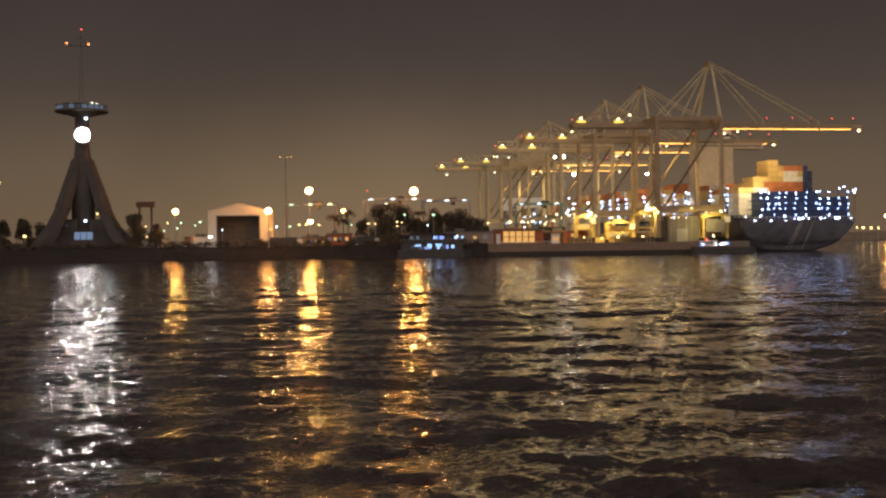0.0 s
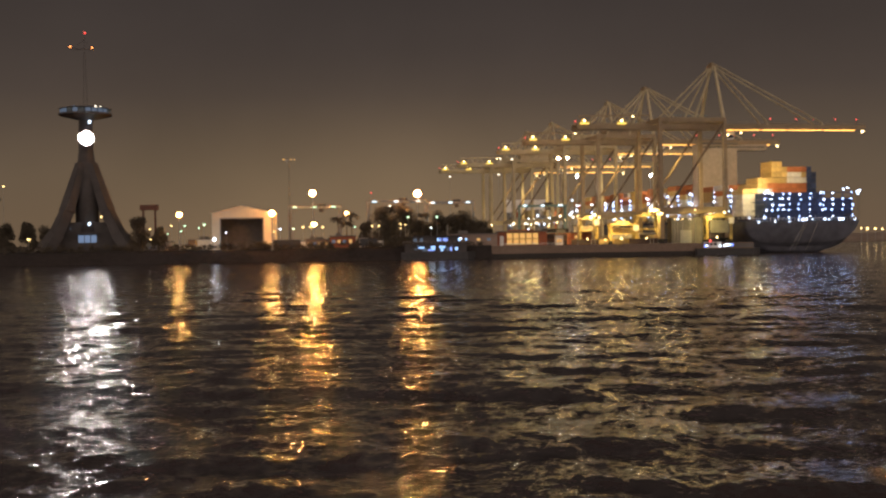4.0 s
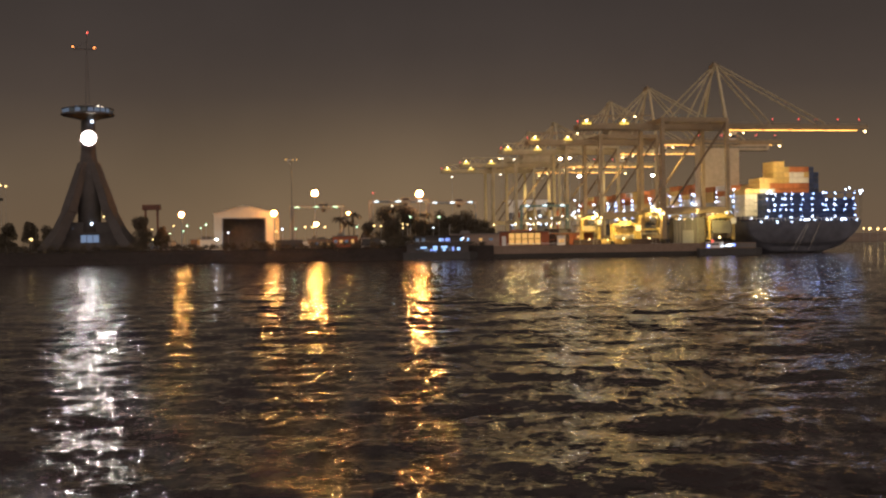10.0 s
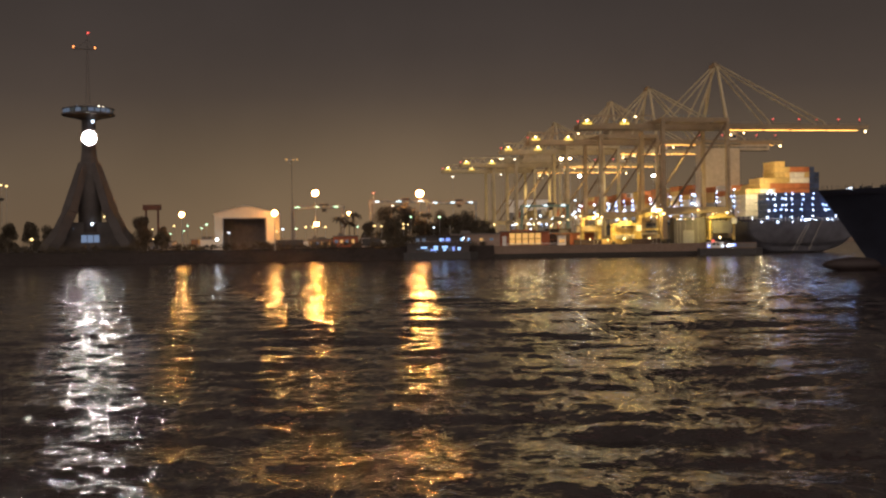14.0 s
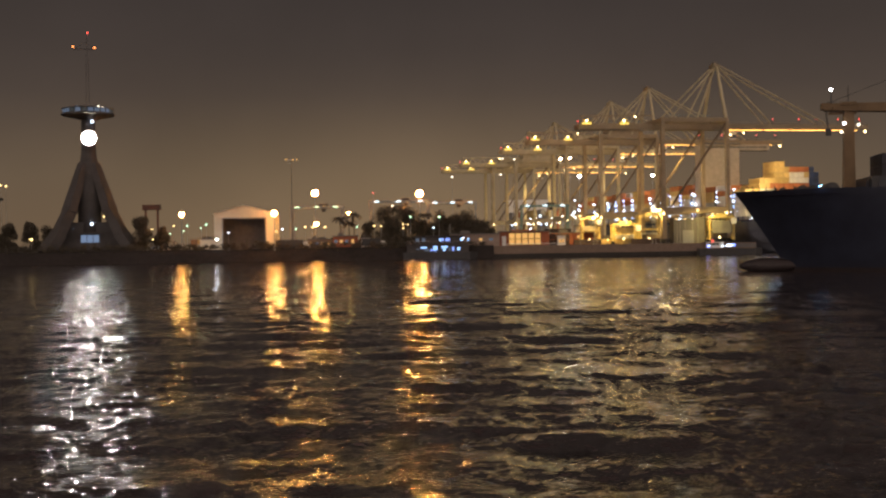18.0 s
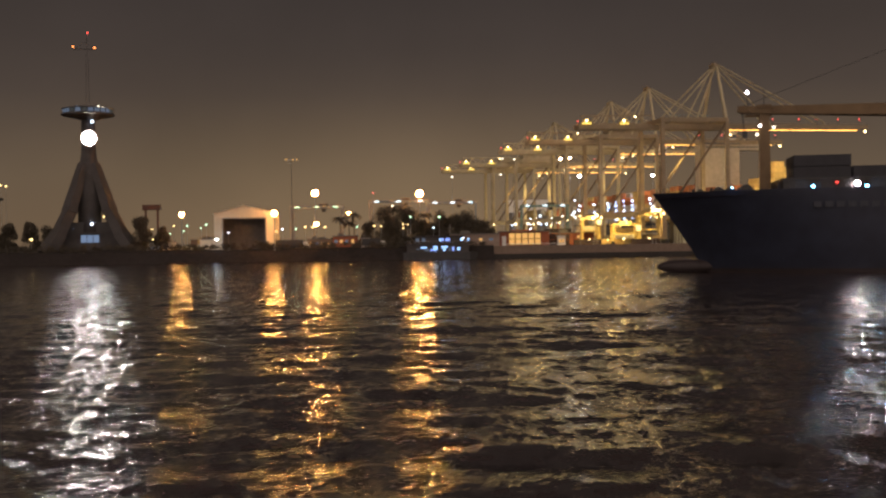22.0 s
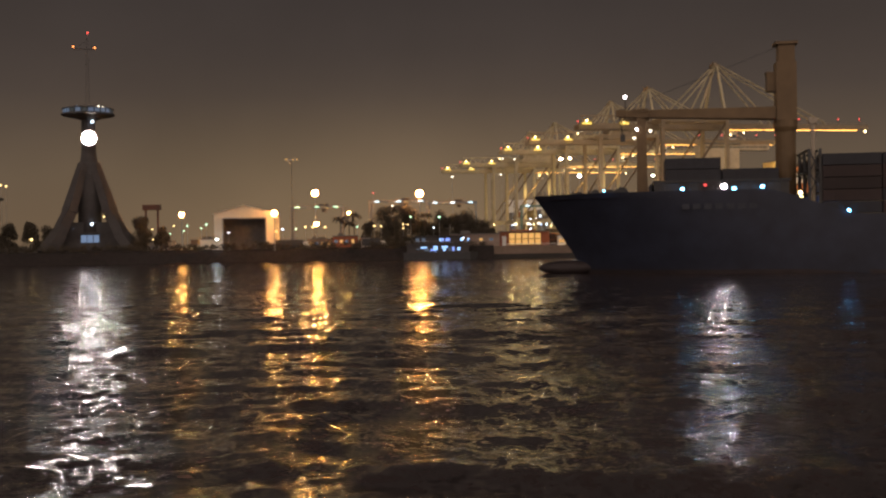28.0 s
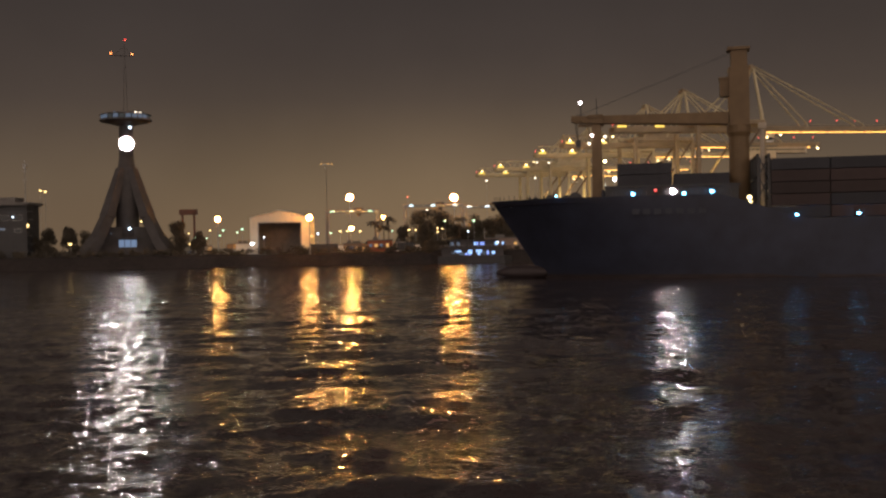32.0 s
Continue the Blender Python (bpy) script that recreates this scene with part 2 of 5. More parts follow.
M = {
    "water": water_surface(),
    "concrete": surface("stained_concrete", (0.215, 0.158, 0.120), 0.85, grain=0.8, relief=0.03),
    "wall_foot": surface("dark_wall_foot", (0.030, 0.026, 0.022), 0.6, grain=1.5, relief=0.04, spread=0.4),
    "asphalt": surface("yard_asphalt", (0.09, 0.082, 0.072), 0.9, grain=0.9, relief=0.02),
    "soil": surface("dark_bank_soil", (0.030, 0.024, 0.022), 0.95, grain=0.5, relief=0.1, spread=0.4),
    "hazy_soil": surface("haze_paled_bank", (0.24, 0.19, 0.15), 0.95, grain=0.05, relief=0.0),
    "leaf": surface("dark_foliage", (0.095, 0.080, 0.058), 0.85, grain=1.2, spread=0.45, relief=0.0),
    "bark": surface("rough_bark", (0.12, 0.09, 0.06), 0.9, grain=2.0),
    "crane": surface("crane_paint", (0.50, 0.43, 0.27), 0.5, grain=0.4, relief=0.01),
    "crane_shaded": surface("shaded_crane_paint", (0.32, 0.245, 0.15), 0.5, grain=0.4, relief=0.01),
    "brace": surface("dimmed_brace_tone", (0.17, 0.122, 0.078), 0.6, grain=0.5, relief=0.01),
    "crane_red": surface("red_crane_paint", (0.13, 0.062, 0.045), 0.5, grain=0.4, relief=0.01),
    "gantry": surface("grey_gantry_paint", (0.20, 0.22, 0.23), 0.5, grain=0.5, relief=0.01),
    "teal": surface("teal_machine_paint", (0.15, 0.25, 0.24), 0.5, grain=0.5, relief=0.01),
    "yellow": surface("yellow_machine_paint", (0.50, 0.38, 0.13), 0.45, grain=0.6, relief=0.01),
    "steel": surface("galvanised_steel", (0.34, 0.34, 0.33), 0.45, 0.7, grain=1.5, relief=0.01),
    "dark": surface("dark_steel", (0.05, 0.05, 0.052), 0.5, grain=0.8, relief=0.01),
    "rubber": surface("black_rubber", (0.02, 0.02, 0.02), 0.8, relief=0.01),
    "white": surface("white_paint", (0.78, 0.76, 0.71), 0.5, grain=0.5, relief=0.01, spread=0.12),
    "beige": surface("dull_beige_paint", (0.46, 0.39, 0.30), 0.6, grain=0.5, relief=0.01, spread=0.2),
    "cladding": surface("cream_sheet_cladding", (0.74, 0.66, 0.50), 0.55, grain=0.3, relief=0.01, spread=0.12),
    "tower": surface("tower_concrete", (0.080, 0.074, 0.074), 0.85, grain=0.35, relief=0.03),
    "hull": surface("navy_hull_paint", (0.027, 0.032, 0.053), 0.5, grain=0.25, relief=0.01, spread=0.35),
    # berthed hulls: slate tone, lifted a little in place of haze
    "berth_hull": surface("slate_hull_paint", (0.135, 0.145, 0.178), 0.6, grain=0.3, relief=0.01, spread=0.35),
    "boot": surface("red_boot_topping", (0.042, 0.032, 0.033), 0.6, grain=0.3, relief=0.01, spread=0.35),
    "deck": surface("deck_paint", (0.13, 0.06, 0.045), 0.7, grain=0.4, relief=0.01),
    "house": surface("brown_ship_crane_paint", (0.165, 0.108, 0.054), 0.55, grain=0.4, relief=0.01),
    "letters": surface("dim_lettering", (0.040, 0.045, 0.062), 0.6, spread=0.3, relief=0),
    "glass": surface("dark_window_glass", (0.03, 0.035, 0.04), 0.08, spread=0.05, relief=0),
    "brick": surface("red_brown_sheet", (0.30, 0.10, 0.05), 0.7, grain=0.6),
    "office": surface("brown_plaster", (0.30, 0.225, 0.18), 0.8, grain=0.6),
    "roof": surface("grey_roofing", (0.16, 0.15, 0.14), 0.8, grain=0.5),
    "boxes_orange": surface("orange_container_paint", (0.46, 0.17, 0.07), 0.55, grain=0.5, per_piece=0.2),
    "boxes_night": surface("black_blue_container_paint", (0.027, 0.028, 0.036), 0.6, grain=0.5, per_piece=0.25),
    "boxes_blue": surface("navy_container_paint", (0.032, 0.050, 0.115), 0.55, grain=0.5, per_piece=0.3),
    "boxes_white": surface("white_container_paint", (0.70, 0.68, 0.62), 0.55, grain=0.5, per_piece=0.1),
    "boxes_tan": surface("tan_container_paint", (0.58, 0.42, 0.17), 0.55, grain=0.5, per_piece=0.2),
    "boxes_maroon": surface("maroon_container_paint", (0.036, 0.022, 0.021), 0.6, grain=0.5, per_piece=0.3),
    "boxes_grey": surface("grey_container_paint", (0.36, 0.36, 0.35), 0.55, grain=0.5, per_piece=0.15),
    "sodium": glow("sodium_lens", (1.0, 0.39, 0.092), 880), "sodium_weak": glow("older_sodium_lens", (1.0, 0.39, 0.092), 330), "warm_flood": glow("warm_yard_flood", (1.0, 0.72, 0.40), 220), "yard_flood": glow("bright_yard_flood", (0.86, 0.92, 1.0), 420), "cold_flood": glow("cold_wall_flood", (0.72, 0.84, 1.0), 45), "sodium_low": glow("small_sodium_lens", (1.0, 0.48, 0.12), 60), "sodium_halo": glow("sodium_halo_glow", (1.0, 0.50, 0.14), 1.7),
    "warm": glow("warm_lens", (1.0, 0.68, 0.24), 3.4), "flood": glow("white_flood_lens", (1.0, 0.89, 0.83), 330),
    "white_lamp": glow("white_lens", (1.0, 0.88, 0.68), 3.2), "cold": glow("cold_white_lens", (0.66, 0.80, 1.0), 4.5), "blue": glow("blue_white_lens", (0.14, 0.24, 1.0), 3.5),
    "green": glow("greenish_tube", (0.55, 1.0, 0.62), 2.2), "red": glow("red_warning_lens", (1.0, 0.035, 0.025), 1.8), "amber": glow("amber_tray_glow", (1, 0.68, 0.06), 1.5),
    "stern_cold": glow("cold_stern_lamp", (0.60, 0.74, 1.0), 9), "crane_lens": glow("crane_flood_lens", (1.0, 0.74, 0.34), 8), "cold_beam": glow("cold_beam_lens", (0.62, 0.85, 1.0), 3.0),
    "strip": glow("warm_boom_tube", (1.0, 0.45, 0.07), 4.5), "pane_warm": glow("warm_lit_pane", (1.0, 0.52, 0.14), 0.85),
    "pane_blue": glow("cold_lit_pane", (0.12, 0.30, 1.0), 1.1), "pane_cold": glow("bright_cold_pane", (0.24, 0.52, 1.0), 1.5), "pane_dim": glow("dim_cold_pane", (0.40, 0.55, 0.80), 0.20),
    "pane_tower": glow("blue_lit_lobby_pane", (0.42, 0.62, 1.0), 0.34), "mast_amber": glow("amber_mast_lens", (1.0, 0.26, 0.05), 3.2),
    "deck_glass": glow("lit_observation_glass", (0.62, 0.80, 0.85), 0.03),
    "ship_flood": glow("ship_deck_flood", (1.0, 0.86, 0.86), 640), "ship_blue": glow("ship_side_lens", (0.14, 0.50, 0.95), 24),
}


# ---- mesh helpers ----
def box(bm, x0, x1, y0, y1, z0, z1):
    v = [bm.verts.new((x, y, z)) for x in (x0, x1) for y in (y0, y1) for z in (z0, z1)]
    for f in ((0, 1, 3, 2), (4, 6, 7, 5), (0, 4, 5, 1), (2, 3, 7, 6), (0, 2, 6, 4), (1, 5, 7, 3)):
        bm.faces.new([v[i] for i in f])


def beam(bm, p, q, w, h=None, w2=None, h2=None):
    """A bar of rectangular section from p to q."""
    p, q = Vector(p), Vector(q)
    h = h or w
    w2, h2 = w2 or w, h2 or h
    d = (q - p).normalized()
    side = d.cross(Vector((0, 0, 1)))
    side = Vector((1, 0, 0)) if side.length < 1e-3 else side.normalized()
    up = side.cross(d)
    rings = []
    for o, a, b in ((p, w, h), (q, w2, h2)):
        rings.append([bm.verts.new(o + side * (sx * a / 2) + up * (sz * b / 2)) for sx, sz in ((-1, -1), (1, -1), (1, 1), (-1, 1))])
    for i in range(4):
        bm.faces.new((rings[0][i], rings[0][(i + 1) % 4], rings[1][(i + 1) % 4], rings[1][i]))
    bm.faces.new(rings[0][::-1]), bm.faces.new(rings[1])


def plate(bm, ring, thick):
    """A flat piece with the given rim, thickened upwards."""
    lo, hi = [bm.verts.new(p) for p in ring], [bm.verts.new(Vector(p) + Vector((0, 0, thick))) for p in ring]
    bm.faces.new(lo[::-1]), bm.faces.new(hi)
    for i in range(len(ring)):
        bm.faces.new((lo[i], lo[(i + 1) % len(ring)], hi[(i + 1) % len(ring)], hi[i]))


def tube(bm, p, q, r, r2=None, seg=10):
    p, q = Vector(p), Vector(q)
    r2 = r if r2 is None else r2
    d = (q - p).normalized()
    a = d.orthogonal().normalized()
    b = d.cross(a)
    rings = [[bm.verts.new(o + (a * math.cos(k * math.tau / seg) + b * math.sin(k * math.tau / seg)) * rr) for k in range(seg)]
             for o, rr in ((p, r), (q, max(r2, 0.001)))]
    for i in range(seg):
        bm.faces.new((rings[0][i], rings[0][(i + 1) % seg], rings[1][(i + 1) % seg], rings[1][i]))
    bm.faces.new(rings[0][::-1]), bm.faces.new(rings[1])


def ball(bm, c, r, squash=1.0, sub=1):
    bmesh.ops.create_icosphere(bm, subdivisions=sub, radius=r, matrix=Matrix.Translation(c) @ Matrix.Diagonal((1, 1, squash, 1)))


def lathe(bm, rings, seg=24, cx=0.0, cy=0.0):
    """Rings of (radius, z) swept round the upright axis."""
    loops = [[bm.verts.new((cx + r * math.cos(k * math.tau / seg), cy + r * math.sin(k * math.tau / seg), z)) for k in range(seg)] for r, z in rings]
    for lo, hi in zip(loops, loops[1:]):
        for i in range(seg):
            bm.faces.new((lo[i], lo[(i + 1) % seg], hi[(i + 1) % seg], hi[i]))
    bm.faces.new(loops[0][::-1]), bm.faces.new(loops[-1])


def lathe_y(bm, cx, cz, rings, seg):
    """Rings of (radius, y) swept round an axis along y."""
    loops = [[bm.verts.new((cx + r * math.cos(k * math.tau / seg), y, cz + r * math.sin(k * math.tau / seg))) for k in range(seg)] for r, y in rings]
    for lo, hi in zip(loops, loops[1:]):
        for i in range(seg):
            bm.faces.new((lo[i], lo[(i + 1) % seg], hi[(i + 1) % seg], hi[i]))


def mesh_of(name, draw, material, smooth=False):
    bm = bmesh.new()
    draw(bm)
    bmesh.ops.recalc_face_normals(bm, faces=bm.faces)
    me = bpy.data.meshes.new(name)
    bm.to_mesh(me)
    bm.free()
    me.materials.append(material if not isinstance(material, str) else M[material])
    if smooth:
        for f in me.polygons:
            f.use_smooth = True
    return me


def part(name, draw, material, parent, label="", smooth=False):
    """One mesh object under a thing or part; draw is a function of a bmesh, or a finished mesh."""
    me = draw if isinstance(draw, bpy.types.Mesh) else mesh_of(name, draw, material, smooth)
    ob = new(name, me)
    ob.parent = parent
    if label:
        tagged(ob, label)
    return ob


def thing(name, x, y, z, label, category, group="", kind="", rz=0.0):
    ob = new(name)
    ob.matrix_basis = pose(x, y, z, 0, 0, rz)
    return tagged(ob, label, category, group, kind)


def setting(name, draw, material, label="", category="", smooth=False):
    ob = new(name, mesh_of(name, draw, material, smooth))
    return tagged(ob, label, category, kind="structure")


# ---- water: a still sheet to the horizon, and two wave fields that drift through each other ----
def wave_field(name, seed, heading, drop):
    rng = np.random.default_rng(seed)
    rows, cols = 700, 600
    s = np.linspace(700.0, 31.5, rows)
    yy = 16800.0 / s
    side = np.linspace(-1, 1, cols)
    half = yy * 0.435 + 12.5
    X, Y = side[None, :] * half[:, None], np.repeat(yy[:, None], cols, 1)
    dy, dx = np.abs(np.gradient(yy)), half * 2 / cols
    Z = np.zeros_like(X)
    # (number, shortest, longest, slope of each, spread of heading)
    for count, lo, hi, slope, spread in ((5, 14, 26, 0.020, 25), (14, 3.5, 9, 0.024, 45), (24, 1.2, 3.2, 0.016, 60), (24, 0.5, 1.2, 0.013, 65)):
        for _ in range(count):
            lam = math.exp(rng.uniform(math.log(lo), math.log(hi)))
            a = radians(heading + rng.normal(0, spread * 0.6))
            k = math.tau / lam
            ph = (X * math.cos(a) + Y * math.sin(a)) * k + rng.uniform(0, math.tau)
            fit = np.minimum(lam / (abs(math.cos(a)) + 0.02) / dx, lam / (abs(math.sin(a)) + 0.02) / dy)
            fade = np.clip(fit * 0.4 - 1.0, 0, 1)[:, None]
            w = np.sin(ph)
            Z += fade * slope / k * (w + 0.25 * np.cos(2 * ph))
    Z -= drop
    me = bpy.data.meshes.new(name)
    co = np.stack([X, Y, Z], -1).reshape(-1, 3).astype(np.float32)
    i = np.arange(rows * cols).reshape(rows, cols)
    q = np.stack([i[:-1, :-1], i[:-1, 1:], i[1:, 1:], i[1:, :-1]], -1).reshape(-1, 4)
    me.vertices.add(len(co)), me.loops.add(q.size), me.polygons.add(len(q))
    me.vertices.foreach_set("co", co.ravel())
    me.loops.foreach_set("vertex_index", q.ravel().astype(np.int32))
    me.polygons.foreach_set("loop_start", np.arange(0, q.size, 4, dtype=np.int32))
    me.polygons.foreach_set("use_smooth", np.ones(len(q), dtype=bool))
    me.update(calc_edges=True)
    me.materials.append(M["water"])
    return tagged(new(name, me), "dark rippled harbour water with drifting waves", "water", kind="structure")


water_swell = wave_field("water_swell", 3, -100, 0.02)
water_chop = wave_field("water_chop", 8, -62, 0.05)
setting("water", lambda bm: bmesh.ops.create_circle(bm, cap_ends=True, segments=64, radius=4500, matrix=Matrix.Translation((0, 0, -0.75))),
        "water", "dark harbour water reaching the horizon", "water")

# ---- land ----
QZ = 5.0                                   # level of the quay and yard
ALONG, OUT = Vector((-0.176, 0.9844, 0)), Vector((0.9844, 0.176, 0))      # along the berth, and out over it
CORNER = Vector((135.0, 480.0, 0))
BERTH = math.degrees(math.atan2(OUT.y, OUT.x))


def draw_land(bm):
    far = CORNER + ALONG * 2600
    ring = [(-2600, 484), (22, 484), (22, 480), (CORNER.x, 480), (far.x, far.y), (-2600, far.y)]
    lo, hi = [bm.verts.new((x, y, -5)) for x, y in ring], [bm.verts.new((x, y, QZ)) for x, y in ring]
    bm.faces.new(hi)
    for i in range(6):
        bm.faces.new((lo[i], lo[(i + 1) % 6], hi[(i + 1) % 6], hi[i]))


setting("ground", draw_land, "asphalt", "dark asphalt harbour yard behind the quay", "ground")


def draw_far_shore(bm):
    for x0, x1, y0, h in ((380, 900, 1180, 4), (700, 2400, 1250, 7), (500, 1500, 1600, 14)):
        n = 40
        lo, hi = [], []
        for k in range(n + 1):
            x = x0 + (x1 - x0) * k / n
            lo.append(bm.verts.new((x, y0, -2)))
            hi.append(bm.verts.new((x, y0 + 30, h * (0.6 + 0.5 * noise.noise((x * 0.01, y0, 0))))))
        for k in range(n):
            bm.faces.new((lo[k], lo[k + 1], hi[k + 1], hi[k]))


# paler than the near bank: the haze is put into its colour
setting("far_shore", draw_far_shore, "hazy_soil", "low far shore across the basin, paled as by haze", "shore")


def draw_quay_wall(bm):
    box(bm, 22, CORNER.x, 478.6, 480.2, -4, QZ + 0.35)


for k in range(3):
    setting("quay_rail", lambda bm: (beam(bm, (26 + 9 * k, 479.4, QZ + 1.3), (34.6 + 9 * k, 479.4, QZ + 1.3), 0.14), beam(bm, (26 + 9 * k, 479.4, QZ + 0.85), (34.6 + 9 * k, 479.4, QZ + 0.85), 0.1),
                                     [beam(bm, (26 + 9 * k + 2.1 * j, 479.4, QZ + 0.3), (26 + 9 * k + 2.1 * j, 479.4, QZ + 1.3), 0.1) for j in range(5)]), "white", "white steel railing at the quay edge", "railing")
setting("quay_wall", draw_quay_wall, "concrete", "stained concrete quay wall", "quay")
setting("tide_band", lambda bm: box(bm, 22, CORNER.x, 478.5, 478.6, -4, 1.9), "wall_foot", "dark band along the foot of the quay", "quay")


def draw_berth_wall(bm):
    a, b = CORNER, CORNER + ALONG * 700
    beam(bm, (a.x, a.y, 0.6), (b.x, b.y, 0.6), 1.6, 9.4)


setting("berth_wall", draw_berth_wall, "concrete", "concrete berth wall below the cranes", "quay")


def draw_bank(bm):
    n, cols = 150, 7
    grid = []
    for i in range(n + 1):
        x = -620 + (22 + 620) * i / n
        row = []
        for j in range(cols):
            u = j / (cols - 1)
            nz = noise.noise((x * 0.12, u * 3, 1.7))
            row.append(bm.verts.new((x, 474.5 + 14 * u + 0.8 * nz, -1.2 + 8.0 * math.sin(min(u * 2.4, 1.45)) * (0.86 + 0.12 * noise.noise((x * 0.03, 4, 0))) + 0.5 * nz)))
        grid.append(row)
    for a, b in zip(grid, grid[1:]):
        for j in range(cols - 1):
            bm.faces.new((a[j], b[j], b[j + 1], a[j + 1]))


setting("bank", draw_bank, "soil", "dark earth bank along the channel", "bank", smooth=True)


def stuff(name, draw, material, label, category):
    return tagged(new(name, mesh_of(name, draw, material)), label, category, kind="stuff")


# ---- ship-to-shore cranes ----
def sts_crane(label, paint="crane", house=9.6):
    c = thing("container_crane", 0, 0, 0, label, "crane", "cranes along the berth")
    HB, HG, AP = 15.0, 53.0, 81.5         # portal beam, girder, apex
    for sy in (-13.5, 13.5):
        for sx, w in ((0.0, 1.9), (-30.5, 2.1)):
            leg = part("leg", lambda bm: (beam(bm, (sx, sy, 2.2), (sx, sy, HB), w, w * 1.25), beam(bm, (sx, sy, HB), (sx, sy, HG + 3.2), w * 0.92, w * 1.1, w * 0.75, w * 0.85)), paint, c)
            part("bogie", lambda bm: (box(bm, sx - 0.9, sx + 0.9, sy - 5.2, sy + 5.2, 1.2, 2.3), [tube(bm, (sx - 0.5, sy + k, 0.6), (sx + 0.5, sy + k, 0.6), 0.6) for k in (-4.4, -3, -1.6, 1.6, 3, 4.4)]), "dark", leg)
        part("portal_beam", lambda bm: beam(bm, (-30.5, sy, HB), (0, sy, HB), 1.6, 2.6), paint, c)
        # braces coloured darker than the crane in place of shade
        part("diagonal_brace", lambda bm: tube(bm, (-27.0, sy, HB + 1.2), (-0.6, sy, HG + 0.6), 0.55, 0.55, 8), "brace", c)
        part("upper_beam", lambda bm: beam(bm, (-30.5, sy, HG + 2.4), (0, sy, HG + 2.4), 1.1, 1.7), paint, c)
        part("frame_leg", lambda bm: (beam(bm, (0, sy * 0.95, HG + 3), (0.6, sy * 0.16, AP), 1.2, 1.2, 0.9, 0.9), beam(bm, (-11.5, sy * 0.5, HG + 3), (0.0, sy * 0.14, AP - 0.5), 0.7)), "crane", c)
        part("back_stay", lambda bm: tube(bm, (-0.2, sy * 0.2, AP - 0.6), (-24.5, sy * 0.6, HG + 3.4), 0.36, 0.36, 7), "crane", c)
    for sx in (0.0, -30.5):
        for z, w, hh in ((3.4, 1.5, 2.0), (HB - 0.2, 1.3, 2.2), (HG + 1.9, 1.4, 2.2)):
            part("sill_beam", lambda bm: beam(bm, (sx, -13.5, z), (sx, 13.5, z), w, hh), paint, c)
    part("apex_head", lambda bm: (box(bm, -1.0, 1.4, -2.8, 2.8, AP - 0.6, AP + 0.5), box(bm, -0.4, 0.8, -1.6, 1.6, AP + 0.5, AP + 1.3), beam(bm, (-1.6, -3.2, AP + 1.2), (-1.6, 3.2, AP + 1.2), 0.1)), paint, c)
    for sy in (-3.6, 3.6):
        part("girder", lambda bm: beam(bm, (-66, sy, HG + 0.2), (1.0, sy, HG + 0.2), 1.1, 2.5), paint, c)
        part("boom", lambda bm: (beam(bm, (1.4, sy, HG + 0.2), (75, sy, HG + 0.2), 1.1, 2.3, 0.9, 1.7), [beam(bm, (x, sy, HG + 1.3), (x, sy, HG + 2.4), 0.12) for x in range(4, 75, 4)],
                                 beam(bm, (3, sy, HG + 2.4), (75, sy, HG + 1.8), 0.12)), paint, c, "boom with handrail over the water")
        for a, b in (((1.2, AP - 0.3), (25.0, HG + 3.0)), ((1.2, AP + 0.4), (52.5, HG + 2.4))):
            part("fore_stay", lambda bm: (tube(bm, (a[0], sy * 0.5, a[1]), (b[0], sy, b[1]), 0.34, 0.34, 6), tube(bm, (b[0], sy, b[1]), (b[0] + 1.0, sy, HG + 1.0), 0.4, 0.4, 6)), "crane", c)
    # tubes below the boom, in runs with short gaps
    for x0, x1 in ((5, 22), (23, 35), (36, 53), (54, 69.5)):
        part("light_tube", lambda bm: box(bm, x0, x1, -3.8, -3.4, HG - 1.5, HG - 1.2), "strip", c, "warm glowing tube lamp")
    tie = mesh_of("boom_tie", lambda bm: beam(bm, (0, -3.2, HG + 0.9), (0, 3.2, HG + 0.9), 0.5), paint)
    for x in list(range(-62, 0, 7)) + list(range(5, 75, 6)):
        part("boom_tie", tie, None, c).location.x = x
    part("machinery_house", lambda bm: (box(bm, -23, -4, -4.6, 4.6, HG + 1.8, HG + house), box(bm, -23.3, -3.7, -4.9, 4.9, HG + house, HG + house + 0.3), [box(bm, x, x + 0.3, -4.8, -4.6, HG + 2, HG + house - 0.1) for x in range(-22, -4, 2)]), paint, c, "sheet-clad machinery house")
    part("roof_rail", lambda bm: ([beam(bm, (x, -4.7, HG + house + 0.3), (x, -4.7, HG + house + 1.5), 0.1) for x in range(-23, -3, 2)], beam(bm, (-23.2, -4.7, HG + house + 1.5), (-3.8, -4.7, HG + house + 1.5), 0.12)), "teal", c)
    tail = part("tail_light", lambda bm: ball(bm, (-66.4, -3.6, HG + 2.4), 0.45), "red", c, "red warning light at the girder's end")
    part("lamp_post", lambda bm: tube(bm, (-66.0, -3.6, HG + 1.2), (-66.4, -3.6, HG + 2.3), 0.1), "dark", tail)
    part("back_truss", lambda bm: (beam(bm, (-64, 0, HG + 5.2), (-30, 0, HG + 5.6), 0.6), [beam(bm, (-64 + 6.8 * k, 0, HG + 5.2), (-60.6 + 6.8 * k, 0, HG + 1.2), 0.4) for k in range(5)], [beam(bm, (-57.2 + 6.8 * k, 0, HG + 5.2), (-60.6 + 6.8 * k, 0, HG + 1.2), 0.4) for k in range(5)]), paint, c)
